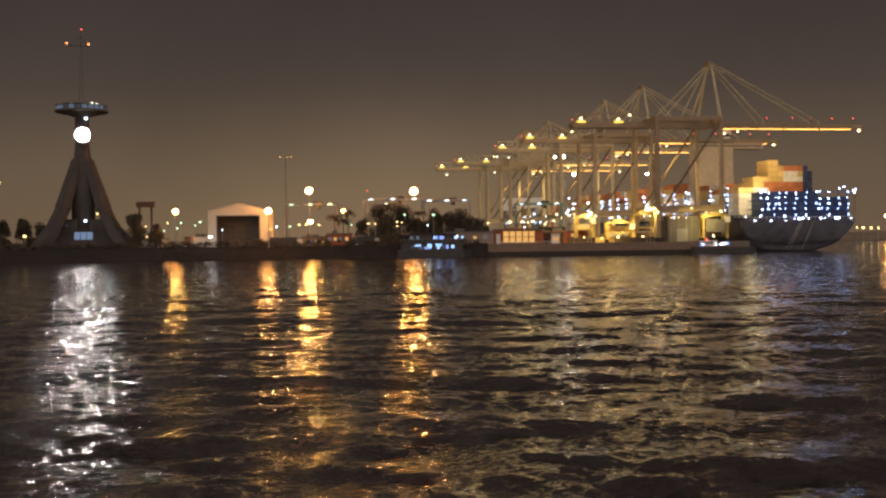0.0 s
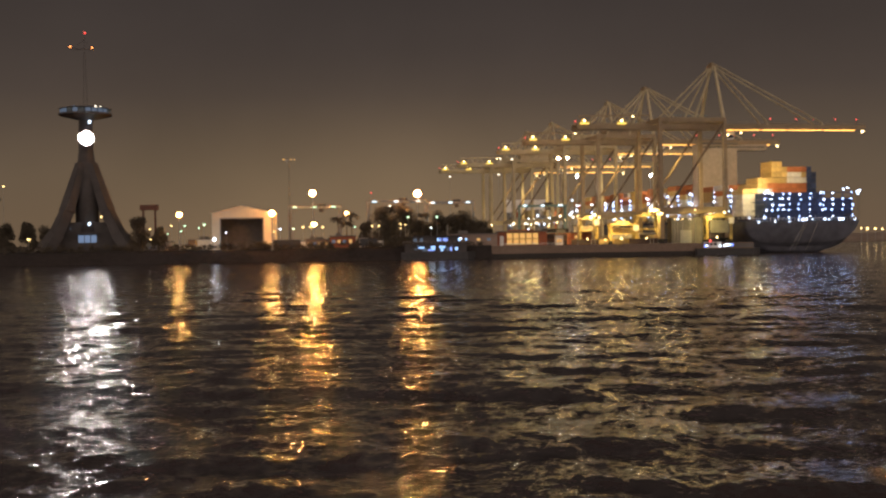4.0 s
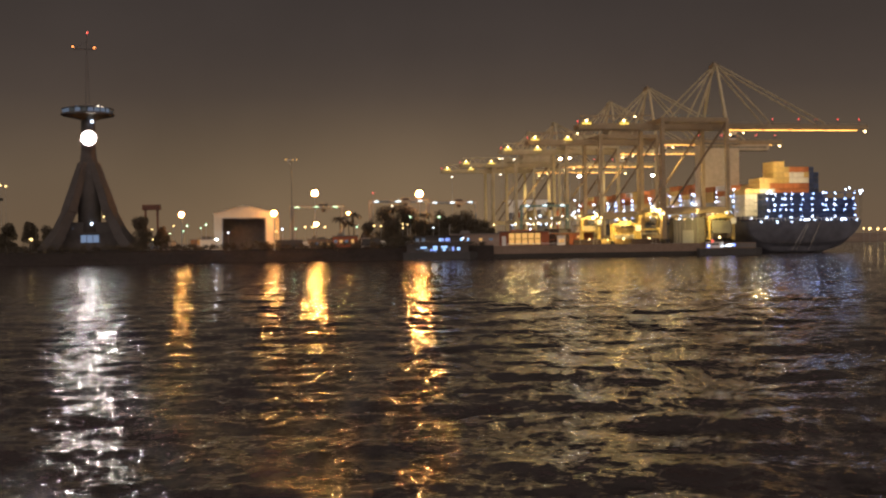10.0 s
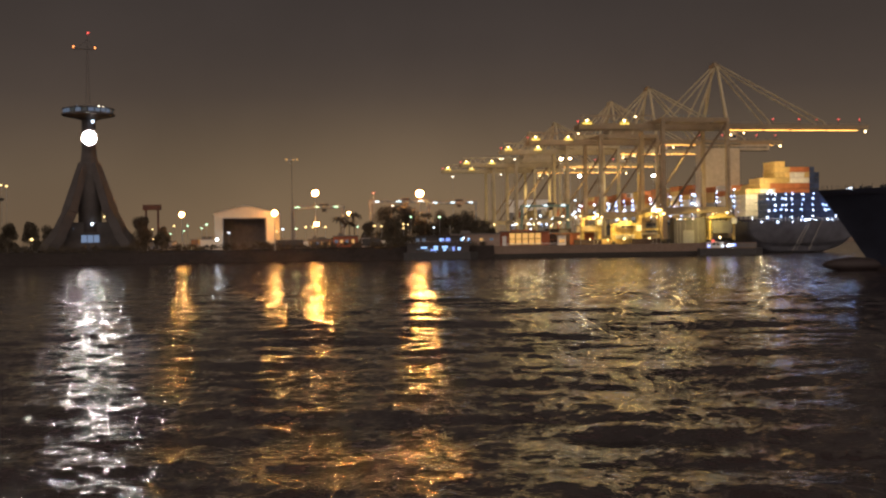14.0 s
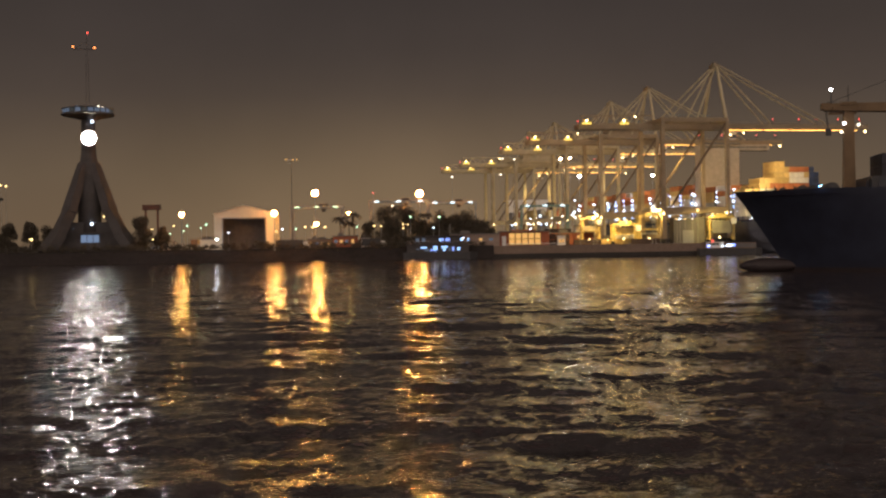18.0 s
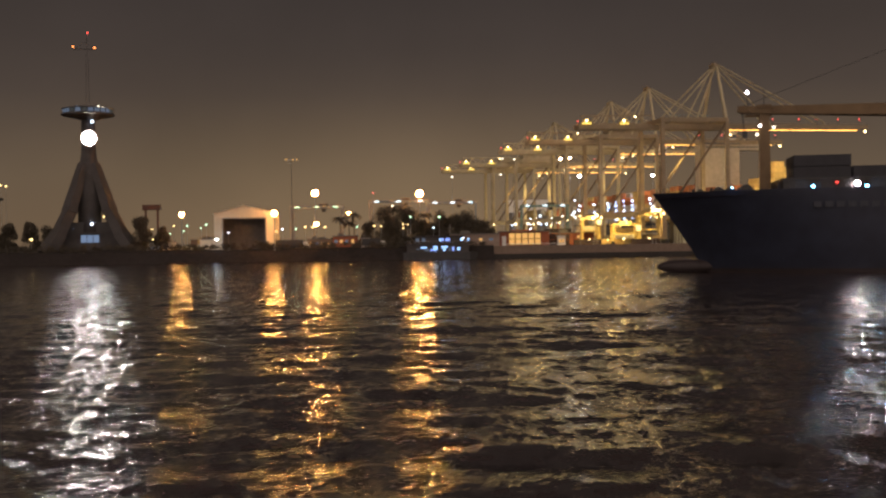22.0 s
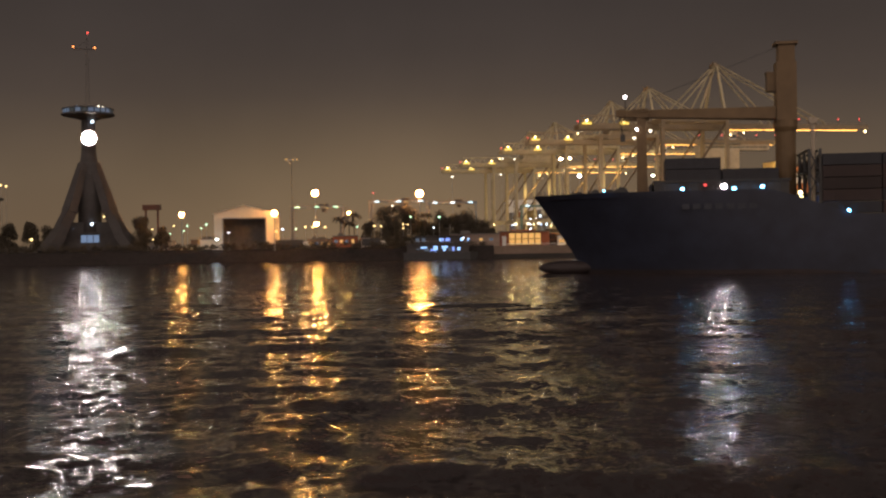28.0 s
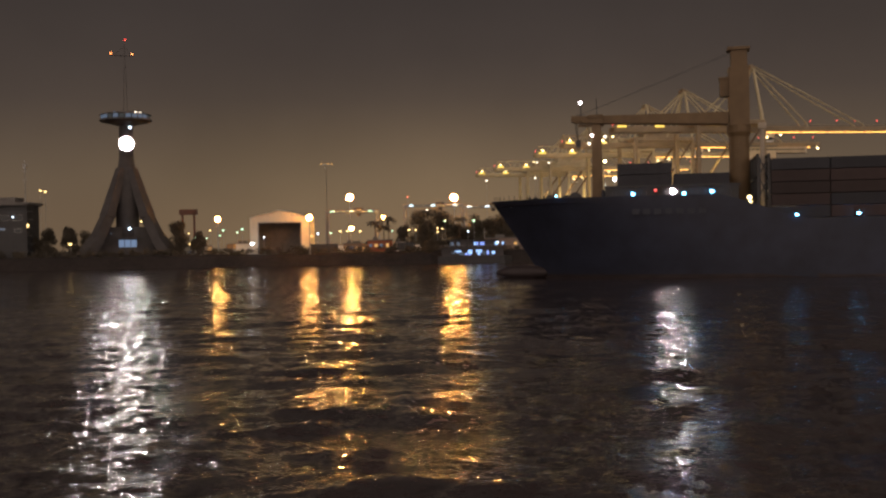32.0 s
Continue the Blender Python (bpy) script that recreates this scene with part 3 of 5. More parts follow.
    cab = part("operator_cab", lambda bm: (box(bm, 6, 10, -1.6, 1.6, HG - 5.4, HG - 2.6), box(bm, 5.5, 10.5, -2, 2, HG - 2.6, HG - 2.0), box(bm, 7, 9, -2.6, 2.6, HG - 2.0, HG - 1.0)), "white", c)
    part("cab_window", lambda bm: box(bm, 6.2, 9.8, -1.63, 1.63, HG - 4.8, HG - 3.4), "glass", cab)
    for x in (7.0, 13.5):
        part("cab_light", lambda bm: ball(bm, (x, -1.9, HG - 3.4 + (x > 9)), 0.5, 0.8), "crane_lens", cab)
    for k in range(11):
        part("stair_flight", lambda bm: beam(bm, (-31.8, -13.5 + 3.0 * (k % 2), 3 + 4.2 * k), (-31.8, -10.5 - 3.0 * (k % 2), 7.2 + 4.2 * k), 0.45, 0.12), paint, c)
    for x in (-62.5, -45.0):
        lamp = part("floodlight_bracket", lambda bm: (box(bm, x - 2.4, x + 2.4, -4.6, 4.6, HG + 1.3, HG + 1.6), beam(bm, (x, -3.6, HG), (x, -3.6, HG + 1.4), 0.5), plate(bm, [(x - 2.4, -4.2, HG + 1.6), (x + 2.4, -4.2, HG + 1.6), (x + 0.8, -3.9, HG + 3.2), (x - 0.8, -3.9, HG + 3.2)], 0.12)), "yellow", c)
        part("floodlight_lens", lambda bm: ball(bm, (x, -4.4, HG + 2.7), 0.62), "crane_lens", lamp)
        # the tray glows itself, in place of lamplight on the yellow bracket
        part("lamp_tray", lambda bm: box(bm, x - 2.1, x + 2.1, -4.9, -4.62, HG + 1.0, HG + 1.75), "amber", lamp)
    part("floodlight_lens", lambda bm: ball(bm, (-39.5, -4.0, HG + 4.6), 0.5), "crane_lens", c)
    for x, z in ((-31, HB - 1.5), (-1.2, HB - 1.5)):
        part("floodlight_lens", lambda bm: ball(bm, (x, -15.0, z), 0.5), "crane_lens", c)
    part("tip_light", lambda bm: ball(bm, (73.4, -4, HG - 1.9), 0.7, 0.8), "crane_lens", c)
    for x in (29, 42, 51, 62, 72.8):
        lamp = part("warning_light", lambda bm: ball(bm, (x, 0, HG + 4.2), 0.42), "red", c, "red aircraft warning light")
        part("lamp_post", lambda bm: tube(bm, (x, 0, HG + 0.6), (x, 0, HG + 4.0), 0.12), "dark", lamp)
    return c


CRANE_ORIGIN = Vector((125.8, 511.0, QZ))
# the first two wear darker paint in place of shade on their legs
CRANES = (sts_crane("tall ship-to-shore gantry crane in shade-darkened paint, lit boom", "crane_shaded", 3.8),
          sts_crane("tall ship-to-shore gantry crane in shade-darkened paint, high machinery house", "crane_shaded"),
          sts_crane("tall pale ship-to-shore gantry crane with lit boom"))
for n, (along, inland) in enumerate(((0, 0), (79, 2.7), (141, 2.3), (254, 4.0), (318, 5.0))):
    at = CRANE_ORIGIN + ALONG * along - OUT * inland
    where = pose(at.x, at.y, at.z, 0, 0, BERTH)
    if n < 3:
        CRANES[n].matrix_basis = where
    else:
        copy_thing(CRANES[2], where)


# ---- yard gantry cranes ----
def yard_crane(x, y, span, lens, top=21.5, lamps=3, paint="gantry"):
    c = thing("yard_gantry_crane", x, y, QZ, "rubber-tyred yard gantry crane with lamps along its beam", "crane", "yard gantries")
    for sy in (-3.2, 3.2):
        part("beam", lambda bm: beam(bm, (-0.6, sy, top), (span + 0.6, sy, top), 0.8, 1.0), paint, c)
    for sx in (0, span):
        for sy in (-5.5, 5.5):
            leg = part("leg", lambda bm: beam(bm, (sx, sy, 1.4), (sx, sy * 0.6, top - 0.5), 0.7, 0.7), paint, c)
            part("wheel", lambda bm: [tube(bm, (sx - 0.35, sy + k, 0.8), (sx + 0.35, sy + k, 0.8), 0.8, seg=12) for k in (-1, 1)], "rubber", leg)
        part("sill", lambda bm: beam(bm, (sx, -6.5, 1.9), (sx, 6.5, 1.9), 0.9, 1.0), "steel", c)
    part("trolley", lambda bm: (box(bm, span * 0.55, span * 0.55 + 4, -3.6, 3.6, top + 0.7, top + 1.6), box(bm, span * 0.55 + 1, span * 0.55 + 3, -1.5, 1.5, top - 2.2, top - 0.8)), "dark", c)
    for k in range(lamps):
        u = (0.12 + 0.38 * k) * span if lamps == 3 else span * (0.12 + 0.25 * k)
        fixture = part("lamp_housing", lambda bm: box(bm, u - 1.4, u + 1.4, -4.4, -3.6, top + 0.2, top + 0.75), "steel", c)
        part("lamp_lens", lambda bm: (box(bm, u - 1.1, u + 1.1, -4.35, -3.7, top - 0.15, top + 0.2), ball(bm, (u, -4.0, top + 0.35), 0.55, 0.9)), lens, fixture)
    return c


yard_crane(-75.4, 556, 25.2, "green", 20.6)
yard_crane(-36.2, 556, 28.6, "cold_beam", 22.8)
yard_crane(-6.6, 562, 23.4, "cold_beam", 22.0)
yard_crane(39.6, 556, 23.0, "cold_beam", 19.6, paint="teal")


# ---- lamps on poles ----
def pole_lamp(x, y, z, lens, r):
    big = lens in ("sodium", "sodium_weak")
    kind = {"sodium": "orange sodium", "sodium_weak": "orange sodium", "cold_flood": "bright cold", "sodium_low": "orange sodium", "warm": "warm white", "white_lamp": "white", "cold": "cold white", "green": "greenish", "blue": "blue-white", "red": "red", "yard_flood": "bright white", "warm_flood": "bright warm white", "crane_lens": "bright warm"}[lens]
    t = thing("high_mast_lamp" if big else "yard_lamp", x, y, QZ, f"{kind} lamp glowing on a steel pole in the yard" if not big else f"tall mast with a crown of {kind} floodlights", "lamp", "yard lamps")
    h = z - QZ
    mast = part("mast", lambda bm: (tube(bm, (0, 0, 0), (0, 0, h), 0.28 if big else 0.11, 0.16 if big else 0.07, 8), box(bm, -0.5, 0.5, -0.5, 0.5, 0, 0.4)), "steel", t)
    if big:
        # crown drawn oversize to stand in for the lamp's glare
        part("crown_ring", lambda bm: tube(bm, (0, 0, h - 0.35), (0, 0, h + 0.35), r * 0.55, r * 0.55, 14), "steel", t)
        spots = [(math.cos(k * math.tau / 6) * r * 0.30, math.sin(k * math.tau / 6) * r * 0.30, 0.16 * r * (-1) ** k) for k in range(6)]
        for px, py, pz in spots:
            part("luminaire", lambda bm: ball(bm, (px, py, h + pz), r * 0.38, 1.0, 2), lens, t)
        # dim glowing balls that imitate the orange halo round the lamp
        for k in range(10):
            a = (k + 0.5) * math.tau / 10
            part("outer_luminaire", lambda bm: ball(bm, (math.cos(a) * r * 0.74, 0.1, h + math.sin(a) * r * 0.74), r * 0.27, 1.0, 1), "sodium_halo", t)
    else:
        part("lamp_head", lambda bm: (box(bm, -r * 0.7, r * 0.7, -r * 0.7, r * 0.7, h + r * 0.45, h + r * 0.75)), "steel", t)
        part("lens", lambda bm: ball(bm, (0, -0.1, h), r, 0.85), lens, t)
    return t


# beside the sheds, in the yard, on the berth
for x, y, z, r in ((-117.8, 500, 21.6, 1.56), (-73.1, 481, 21.0, 1.68),):
    pole_lamp(x, y, z, "sodium_weak", r)
for x, y, z, r in ((-59.8, 520, 31.2, 1.91), (-10.7, 520, 30.2, 2.10),):
    pole_lamp(x, y, z, "sodium", r)
for x, y, z, r in ((-58.7, 515, 16.6, 1.32), (-44.0, 520, 21.5, 1.15),):
    pole_lamp(x, y, z, "sodium_low", r)
for x, y, z, r in ((-182.1, 490, 11.4, 0.81), (-212.6, 540, 37.8, 0.63), (-215.1, 540, 38.3, 0.60), (68.6, 493, 18.3, 0.91), (67.1, 493, 17.1, 0.72),
                   (94.6, 492, 19.9, 0.72), (96.6, 492, 20.1, 0.72), (93.1, 492, 19.7, 0.72), (51.2, 524, 14.2, 0.67), (-64.8, 522, 15.4, 0.58),
                   (-61.6, 524, 15.4, 0.58), (-55.9, 526, 15.3, 0.58), (-75.3, 500, 17.1, 0.46), (-74.5, 496, 13.3, 0.55), (-126.3, 520, 16.9, 0.48),
                   (-132.5, 505, 15.3, 0.45),):
    pole_lamp(x, y, z, "warm", r)
for x, y, z, r in ((-130.8, 500, 10.6, 0.40), (-31.0, 501, 15.2, 0.55), (-27.9, 501, 15.1, 0.48), (-18.0, 501, 15.8, 0.48), (-15.9, 501, 15.5, 0.44),
                   (-18.0, 501, 14.0, 0.44), (65.2, 520, 15.0, 0.50), (119.5, 488, 5.2, 0.90), (101.9, 488, 4.5, 0.57), (74.3, 500, 7.2, 0.48),
                   (85.8, 510, 14.0, 0.49), (85.0, 506, 9.6, 0.45), (104.5, 494, 16.0, 0.36), (108.0, 494, 16.0, 0.36),):
    pole_lamp(x, y, z, "warm", r)
for x, y, z, r in ((-98.9, 484, 10.1, 0.60),):
    pole_lamp(x, y, z, "cold_flood", r)
for x, y, z, r in ((69.4, 560, 39.5, 0.70), (102.7, 540, 38.1, 0.58),):
    pole_lamp(x, y, z, "yard_flood", r)
for x, y, z, r in ((60.1, 560, 48.5, 0.72), (64.9, 562, 48.8, 0.58),):
    pole_lamp(x, y, z, "warm_flood", r)
for x, y, z, r in ((34.1, 520, 15.2, 0.76), (40.0, 520, 15.4, 0.76), (45.2, 522, 15.6, 0.77),):
    pole_lamp(x, y, z, "white_lamp", r)
for x, y, z, r in ((-72.3, 500, 14.3, 0.55), (-94.1, 486, 13.0, 0.45), (-4.2, 501, 14.0, 0.48), (46.5, 530, 19.2, 0.58), (63.0, 530, 20.6, 0.66),
                   (105.8, 494, 16.0, 0.51), (71.7, 600, 28.6, 0.57), (74.1, 600, 25.8, 0.66), (65.7, 560, 20.1, 0.70), (64.7, 540, 18.3, 0.52),):
    pole_lamp(x, y, z, "cold", r)
for x, y, z, r in ((-66.4, 500, 14.4, 0.59), (-120.0, 520, 16.8, 0.57), (-119.3, 510, 14.3, 0.52), (-111.0, 520, 17.2, 0.67), (-111.6, 512, 15.5, 0.49),
                   (-124.3, 505, 13.1, 0.41), (-129.7, 505, 13.4, 0.37), (-38.7, 501, 14.8, 0.46), (-14.6, 501, 19.0, 0.55), (-1.6, 501, 18.8, 0.66),):
    pole_lamp(x, y, z, "green", r)
for x, y, z, r in ((-24.5, 540, 25.2, 0.60), (7.2, 780, 52.6, 0.80), (37.1, 700, 49.0, 0.72), (45.8, 700, 58.5, 0.72), (38.4, 700, 59.0, 0.64),
                   (57.3, 530, 18.8, 0.66), (63.5, 532, 18.4, 0.59), (111.3, 494, 15.9, 0.36),):
    pole_lamp(x, y, z, "white_lamp", r)
for x, y, z, r in ((-34.7, 556, 32.4, 0.49),):
    pole_lamp(x, y, z, "red", r)


# poles added to give the fill lamps along the berth a fixture
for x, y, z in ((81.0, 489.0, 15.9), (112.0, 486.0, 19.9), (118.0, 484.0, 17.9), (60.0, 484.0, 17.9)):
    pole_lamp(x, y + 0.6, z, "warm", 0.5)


# ---- observation tower ----
def control_tower():
    t = thing("observation_tower", -160.8, 505, QZ, "tall concrete observation tower on splayed legs with round deck", "tower", rz=17.6)
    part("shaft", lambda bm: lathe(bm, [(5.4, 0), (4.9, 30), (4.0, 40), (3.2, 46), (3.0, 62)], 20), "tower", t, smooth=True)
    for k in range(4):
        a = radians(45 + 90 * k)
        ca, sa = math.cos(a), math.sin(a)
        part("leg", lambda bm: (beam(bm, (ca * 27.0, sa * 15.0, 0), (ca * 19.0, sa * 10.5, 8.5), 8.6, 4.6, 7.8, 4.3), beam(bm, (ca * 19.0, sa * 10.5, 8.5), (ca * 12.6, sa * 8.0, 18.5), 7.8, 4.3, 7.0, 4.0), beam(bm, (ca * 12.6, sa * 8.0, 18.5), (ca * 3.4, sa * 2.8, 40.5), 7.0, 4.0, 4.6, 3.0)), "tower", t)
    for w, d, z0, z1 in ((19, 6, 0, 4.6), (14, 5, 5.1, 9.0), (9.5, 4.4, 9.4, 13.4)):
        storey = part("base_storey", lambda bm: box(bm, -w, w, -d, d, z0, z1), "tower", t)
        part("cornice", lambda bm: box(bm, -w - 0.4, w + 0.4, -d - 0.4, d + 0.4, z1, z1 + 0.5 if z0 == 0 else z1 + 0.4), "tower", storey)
    for x in (-4.0, -1.3, 1.4):
        part("lit_window", lambda bm: box(bm, x, x + 2.4, -6.5, -6.3, 4.6, 8.0), "pane_tower", t)
    part("lobby", lambda bm: (box(bm, -4.6, 4.6, -6.3, -5.0, 0, 8.6), box(bm, -5.0, 5.0, -7.4, -5.0, 8.6, 8.9)), "tower", t)
    deck = part("deck", lambda bm: lathe(bm, [(3.0, 60.2), (6.5, 61.2), (11.2, 62.2), (11.7, 62.5), (11.7, 63.2), (10.9, 63.3)], 36), "tower", t, smooth=False)
    for k in range(24):
        a = k * math.tau / 24
        part("pane", lambda bm: beam(bm, (math.cos(a) * 10.9, math.sin(a) * 10.9, 64.2), (math.cos(a + 0.22) * 10.9, math.sin(a + 0.22) * 10.9, 64.2), 0.14, 1.6), "pane_dim" if any(lo < 10.9 * math.cos(a + 0.11) < hi for lo, hi in ((-13, -7), (-5.4, -3.6), (-1.2, 2.0), (3.7, 9.8))) else "deck_glass", deck)
    for x, r in ((-4.8, 0.4), (4.4, 0.55), (6.4, 0.35)):
        part("deck_lamp", lambda bm: ball(bm, (x, -math.sqrt(max(1, 119 - x * x)) - 0.5, 65.6), r * 0.8), "white_lamp" if x > 0 else "pane_dim", deck)
    part("roof", lambda bm: lathe(bm, [(11.2, 65.0), (11.6, 65.3), (7.0, 66.6), (2.0, 67.2)], 36), "roof", t)
    part("mast", lambda bm: ([tube(bm, (sx, sy, 67), (sx * 0.4, sy * 0.4, 90), 0.08, 0.06, 6) for sx in (-0.9, 0.9) for sy in (-0.9, 0.9)], tube(bm, (0, 0, 90), (0, 0, 99.4), 0.14, 0.08, 8), beam(bm, (-6.0, 0, 92.6), (3.6, 0, 92.6), 0.35), [beam(bm, (-5 + 4 * j, 0, 92.6), (0, 0, 97), 0.12) for j in (0, 2)],
                             [beam(bm, (-0.8 * (-1) ** j, 0, 68 + 2.2 * j), (0.8 * (-1) ** j, 0, 70.2 + 2.2 * j), 0.12) for j in range(9)]), "tower", t)
    for x, z in ((-6.0, 93.6), (3.4, 93.4), (0.4, 100.0)):
        part("warning_light", lambda bm: ball(bm, (x, -0.3, z), 0.55), "mast_amber" if z < 99 else "red", t, "amber mast lamp" if z < 99 else "red aircraft warning lamp")
    # the disc of lenses is sized to stand in for the lamp's bloom
    bank = part("floodlight_bank", lambda bm: (lathe_y(bm, 0.2, 51.6, [(0.5, -3.2), (3.3, -3.6), (3.5, -7.2), (3.35, -7.2), (3.1, -4.0), (0.5, -3.7)], 28), beam(bm, (0.2, -3.2, 51.6), (0, 0, 51.6), 1.0)), "dark", t)
    for ring, cnt in ((0.0, 1), (1.25, 6), (2.3, 11)):
        for k in range(cnt):
            a = k * math.tau / cnt
            part("flood_lens", lambda bm: ball(bm, (0.2 + ring * math.cos(a), -4.75, 51.6 + ring * math.sin(a)), 0.6, 1.0), "flood", bank)
    part("shaft_lamp", lambda bm: ball(bm, (1.8, -4.2, 59.3), 0.7), "cold", t)
    for x, z, r, m in ((0.8, 13.0, 0.7, "cold"), (6.0, 16.2, 0.5, "warm"), (-7.3, 10.9, 0.35, "pane_dim"), (9.2, 11.4, 0.35, "white_lamp")):
        part("wall_lamp", lambda bm: ball(bm, (x, -6.6, z), r), m, t)
    return t


control_tower()


# ---- big gabled shed ----
def shed():
    t = thing("boat_shed", -88.3, 492, QZ, "cream steel shed with low gable roof and wide open doorway", "shed")
    part("front_wall", lambda bm: (box(bm, -13.2, -9.4, 0, 0.4, 0, 16.4), box(bm, 9.6, 13.2, 0, 0.4, 0, 16.4), box(bm, -9.4, 9.6, 0, 0.4, 14.4, 16.4)), "cladding", t)

    def gable(bm):
        v = [bm.verts.new(p) for p in ((-13.2, 0, 16.4), (13.2, 0, 16.4), (0, 0, 19.7), (-13.2, 0.4, 16.4), (13.2, 0.4, 16.4), (0, 0.4, 19.7))]
        for f in ((0, 1, 2), (5, 4, 3), (0, 2, 5, 3), (1, 4, 5, 2), (0, 3, 4, 1)):
            bm.faces.new([v[i] for i in f])
    part("gable", gable, "cladding", t)
    for s in (-1, 1):
        part("roof_slope", lambda bm: plate(bm, [(s * 13.7, -0.5, 16.4), (0, -0.5, 19.85), (0, 16.4, 19.85), (s * 13.7, 16.4, 16.4)], 0.25), "cladding", t)
        part("side_wall", lambda bm: box(bm, s * 13.2 - 0.15, s * 13.2 + 0.15, 0.4, 16, 0, 16.4), "cladding", t)
    part("back_wall", lambda bm: box(bm, -13, 13, 15.8, 16, 0, 16.4), "roof", t)
    part("door_frame", lambda bm: (box(bm, -9.7, -9.3, -0.15, 0.5, 0, 14.6), box(bm, 9.5, 9.9, -0.15, 0.5, 0, 14.6), box(bm, -9.7, 9.9, -0.15, 0.5, 14.2, 14.6)), "steel", t)
    for k in range(12):
        x = -13 + 2.2 * k
        if not -9.6 < x < 9.6:
            part("cladding_rib", lambda bm: box(bm, x, x + 0.12, -0.07, 0, 0, 16.3), "cladding", t)
    part("low_annex", lambda bm: (box(bm, -19.5, -13.4, -1, 12, 0, 4.8), box(bm, -19.8, -13.3, -1.3, 12.3, 4.8, 5.1)), "cladding", t)
    return t


shed()


# ---- shipping containers ----
def draw_container(bm, length=12.19, width=2.44, high=2.59):
    """Corner at the origin, long side along x."""
    box(bm, 0.06, length - 0.06, 0.05, width - 0.05, 0.10, high - 0.05)
    for x in (0, length - 0.18):
        for y in (0, width - 0.18):
            box(bm, x, x + 0.18, y, y + 0.18, 0, high)
    for k in range(11):
        x = 0.5 + k * (length - 1.2) / 10
        box(bm, x, x + 0.35, 0.0, width, 0.15, high - 0.12)
    for k in range(4):
        y = 0.3 + k * 0.52
        box(bm, 0, length, y, y + 0.1, 0.15, high - 0.12)


BOX_COLOURS = {"boxes_orange": "orange", "boxes_blue": "dark blue", "boxes_white": "white", "boxes_tan": "tan", "boxes_maroon": "maroon", "boxes_grey": "grey", "boxes_night": "black-blue"}
BOX_MESH = {k: mesh_of("container", draw_container, k) for k in BOX_COLOURS}


def container(m, colour, where, group):
    ob = new("shipping_container", BOX_MESH[colour])
    ob.matrix_basis = m
    return tagged(ob, f"{BOX_COLOURS[colour]} corrugated steel shipping container {where}", "container", group)


def hull_mesh(name, length, beam_w, top, stem, fine_low, fine_high, stern_fine, material, low_material, boot=1.6, low=-3.0):
    """Hull with its bow tip at x = 0 and its stern at -length. top(a): height of the rim a metres aft of the tip; stem(z): where the stem lies."""
    bm = bmesh.new()
    us = [0.0] + [((k / 46) ** 1.9) for k in range(1, 47)]
    nz = 18
    rings = []
    for u in us:
        ring = []
        for j in range(nz + 1):
            a_top = u * length
            z = low + (top(a_top) - low) * (j / nz)
            a0 = stem(z)
            a = a0 + (length - a0) * u
            d = a - a0
            v = max(0.0, min(1.0, z / 17.0))
            lent = fine_low + (fine_high - fine_low) * v ** 1.3
            hb = beam_w / 2 * (1 - math.exp(-(d / lent) ** 1.15))
            aft = length - a
            keep = stern_fine * (1 - v) + 1.5
            hb *= 1 - 0.75 * math.exp(-aft / keep) * (1 - v) - (0.12 * math.exp(-aft / 6.0))
            if z < 0:
                hb *= 1 + 0.06 * z
            ring.append((-a, hb, z))
        rings.append(ring)
    left = [[bm.verts.new((x, y, z)) for x, y, z in r] for r in rings]
    right = [[bm.verts.new((x, -y, z)) for x, y, z in r] for r in rings]
    for side, flip in ((left, False), (right, True)):
        for a, b in zip(side, side[1:]):
            for j in range(nz):
                f = bm.faces.new((a[j], b[j], b[j + 1], a[j + 1]) if not flip else (a[j], a[j + 1], b[j + 1], b[j]))
                f.smooth = True
                if max(v.co.z for v in f.verts) < boot + 0.6:
                    f.material_index = 1
    for j in range(nz):
        bm.faces.new((left[-1][j], right[-1][j], right[-1][j + 1], left[-1][j + 1]))
        bm.faces.new((left[0][j], left[0][j + 1], right[0][j + 1], right[0][j]))
    bmesh.ops.remove_doubles(bm, verts=bm.verts, dist=0.002)
    bmesh.ops.recalc_face_normals(bm, faces=bm.faces)
    me = bpy.data.meshes.new(name)
    bm.to_mesh(me)
    bm.free()
    me.materials.append(M[material]), me.materials.append(M[low_material])
    return me, rings


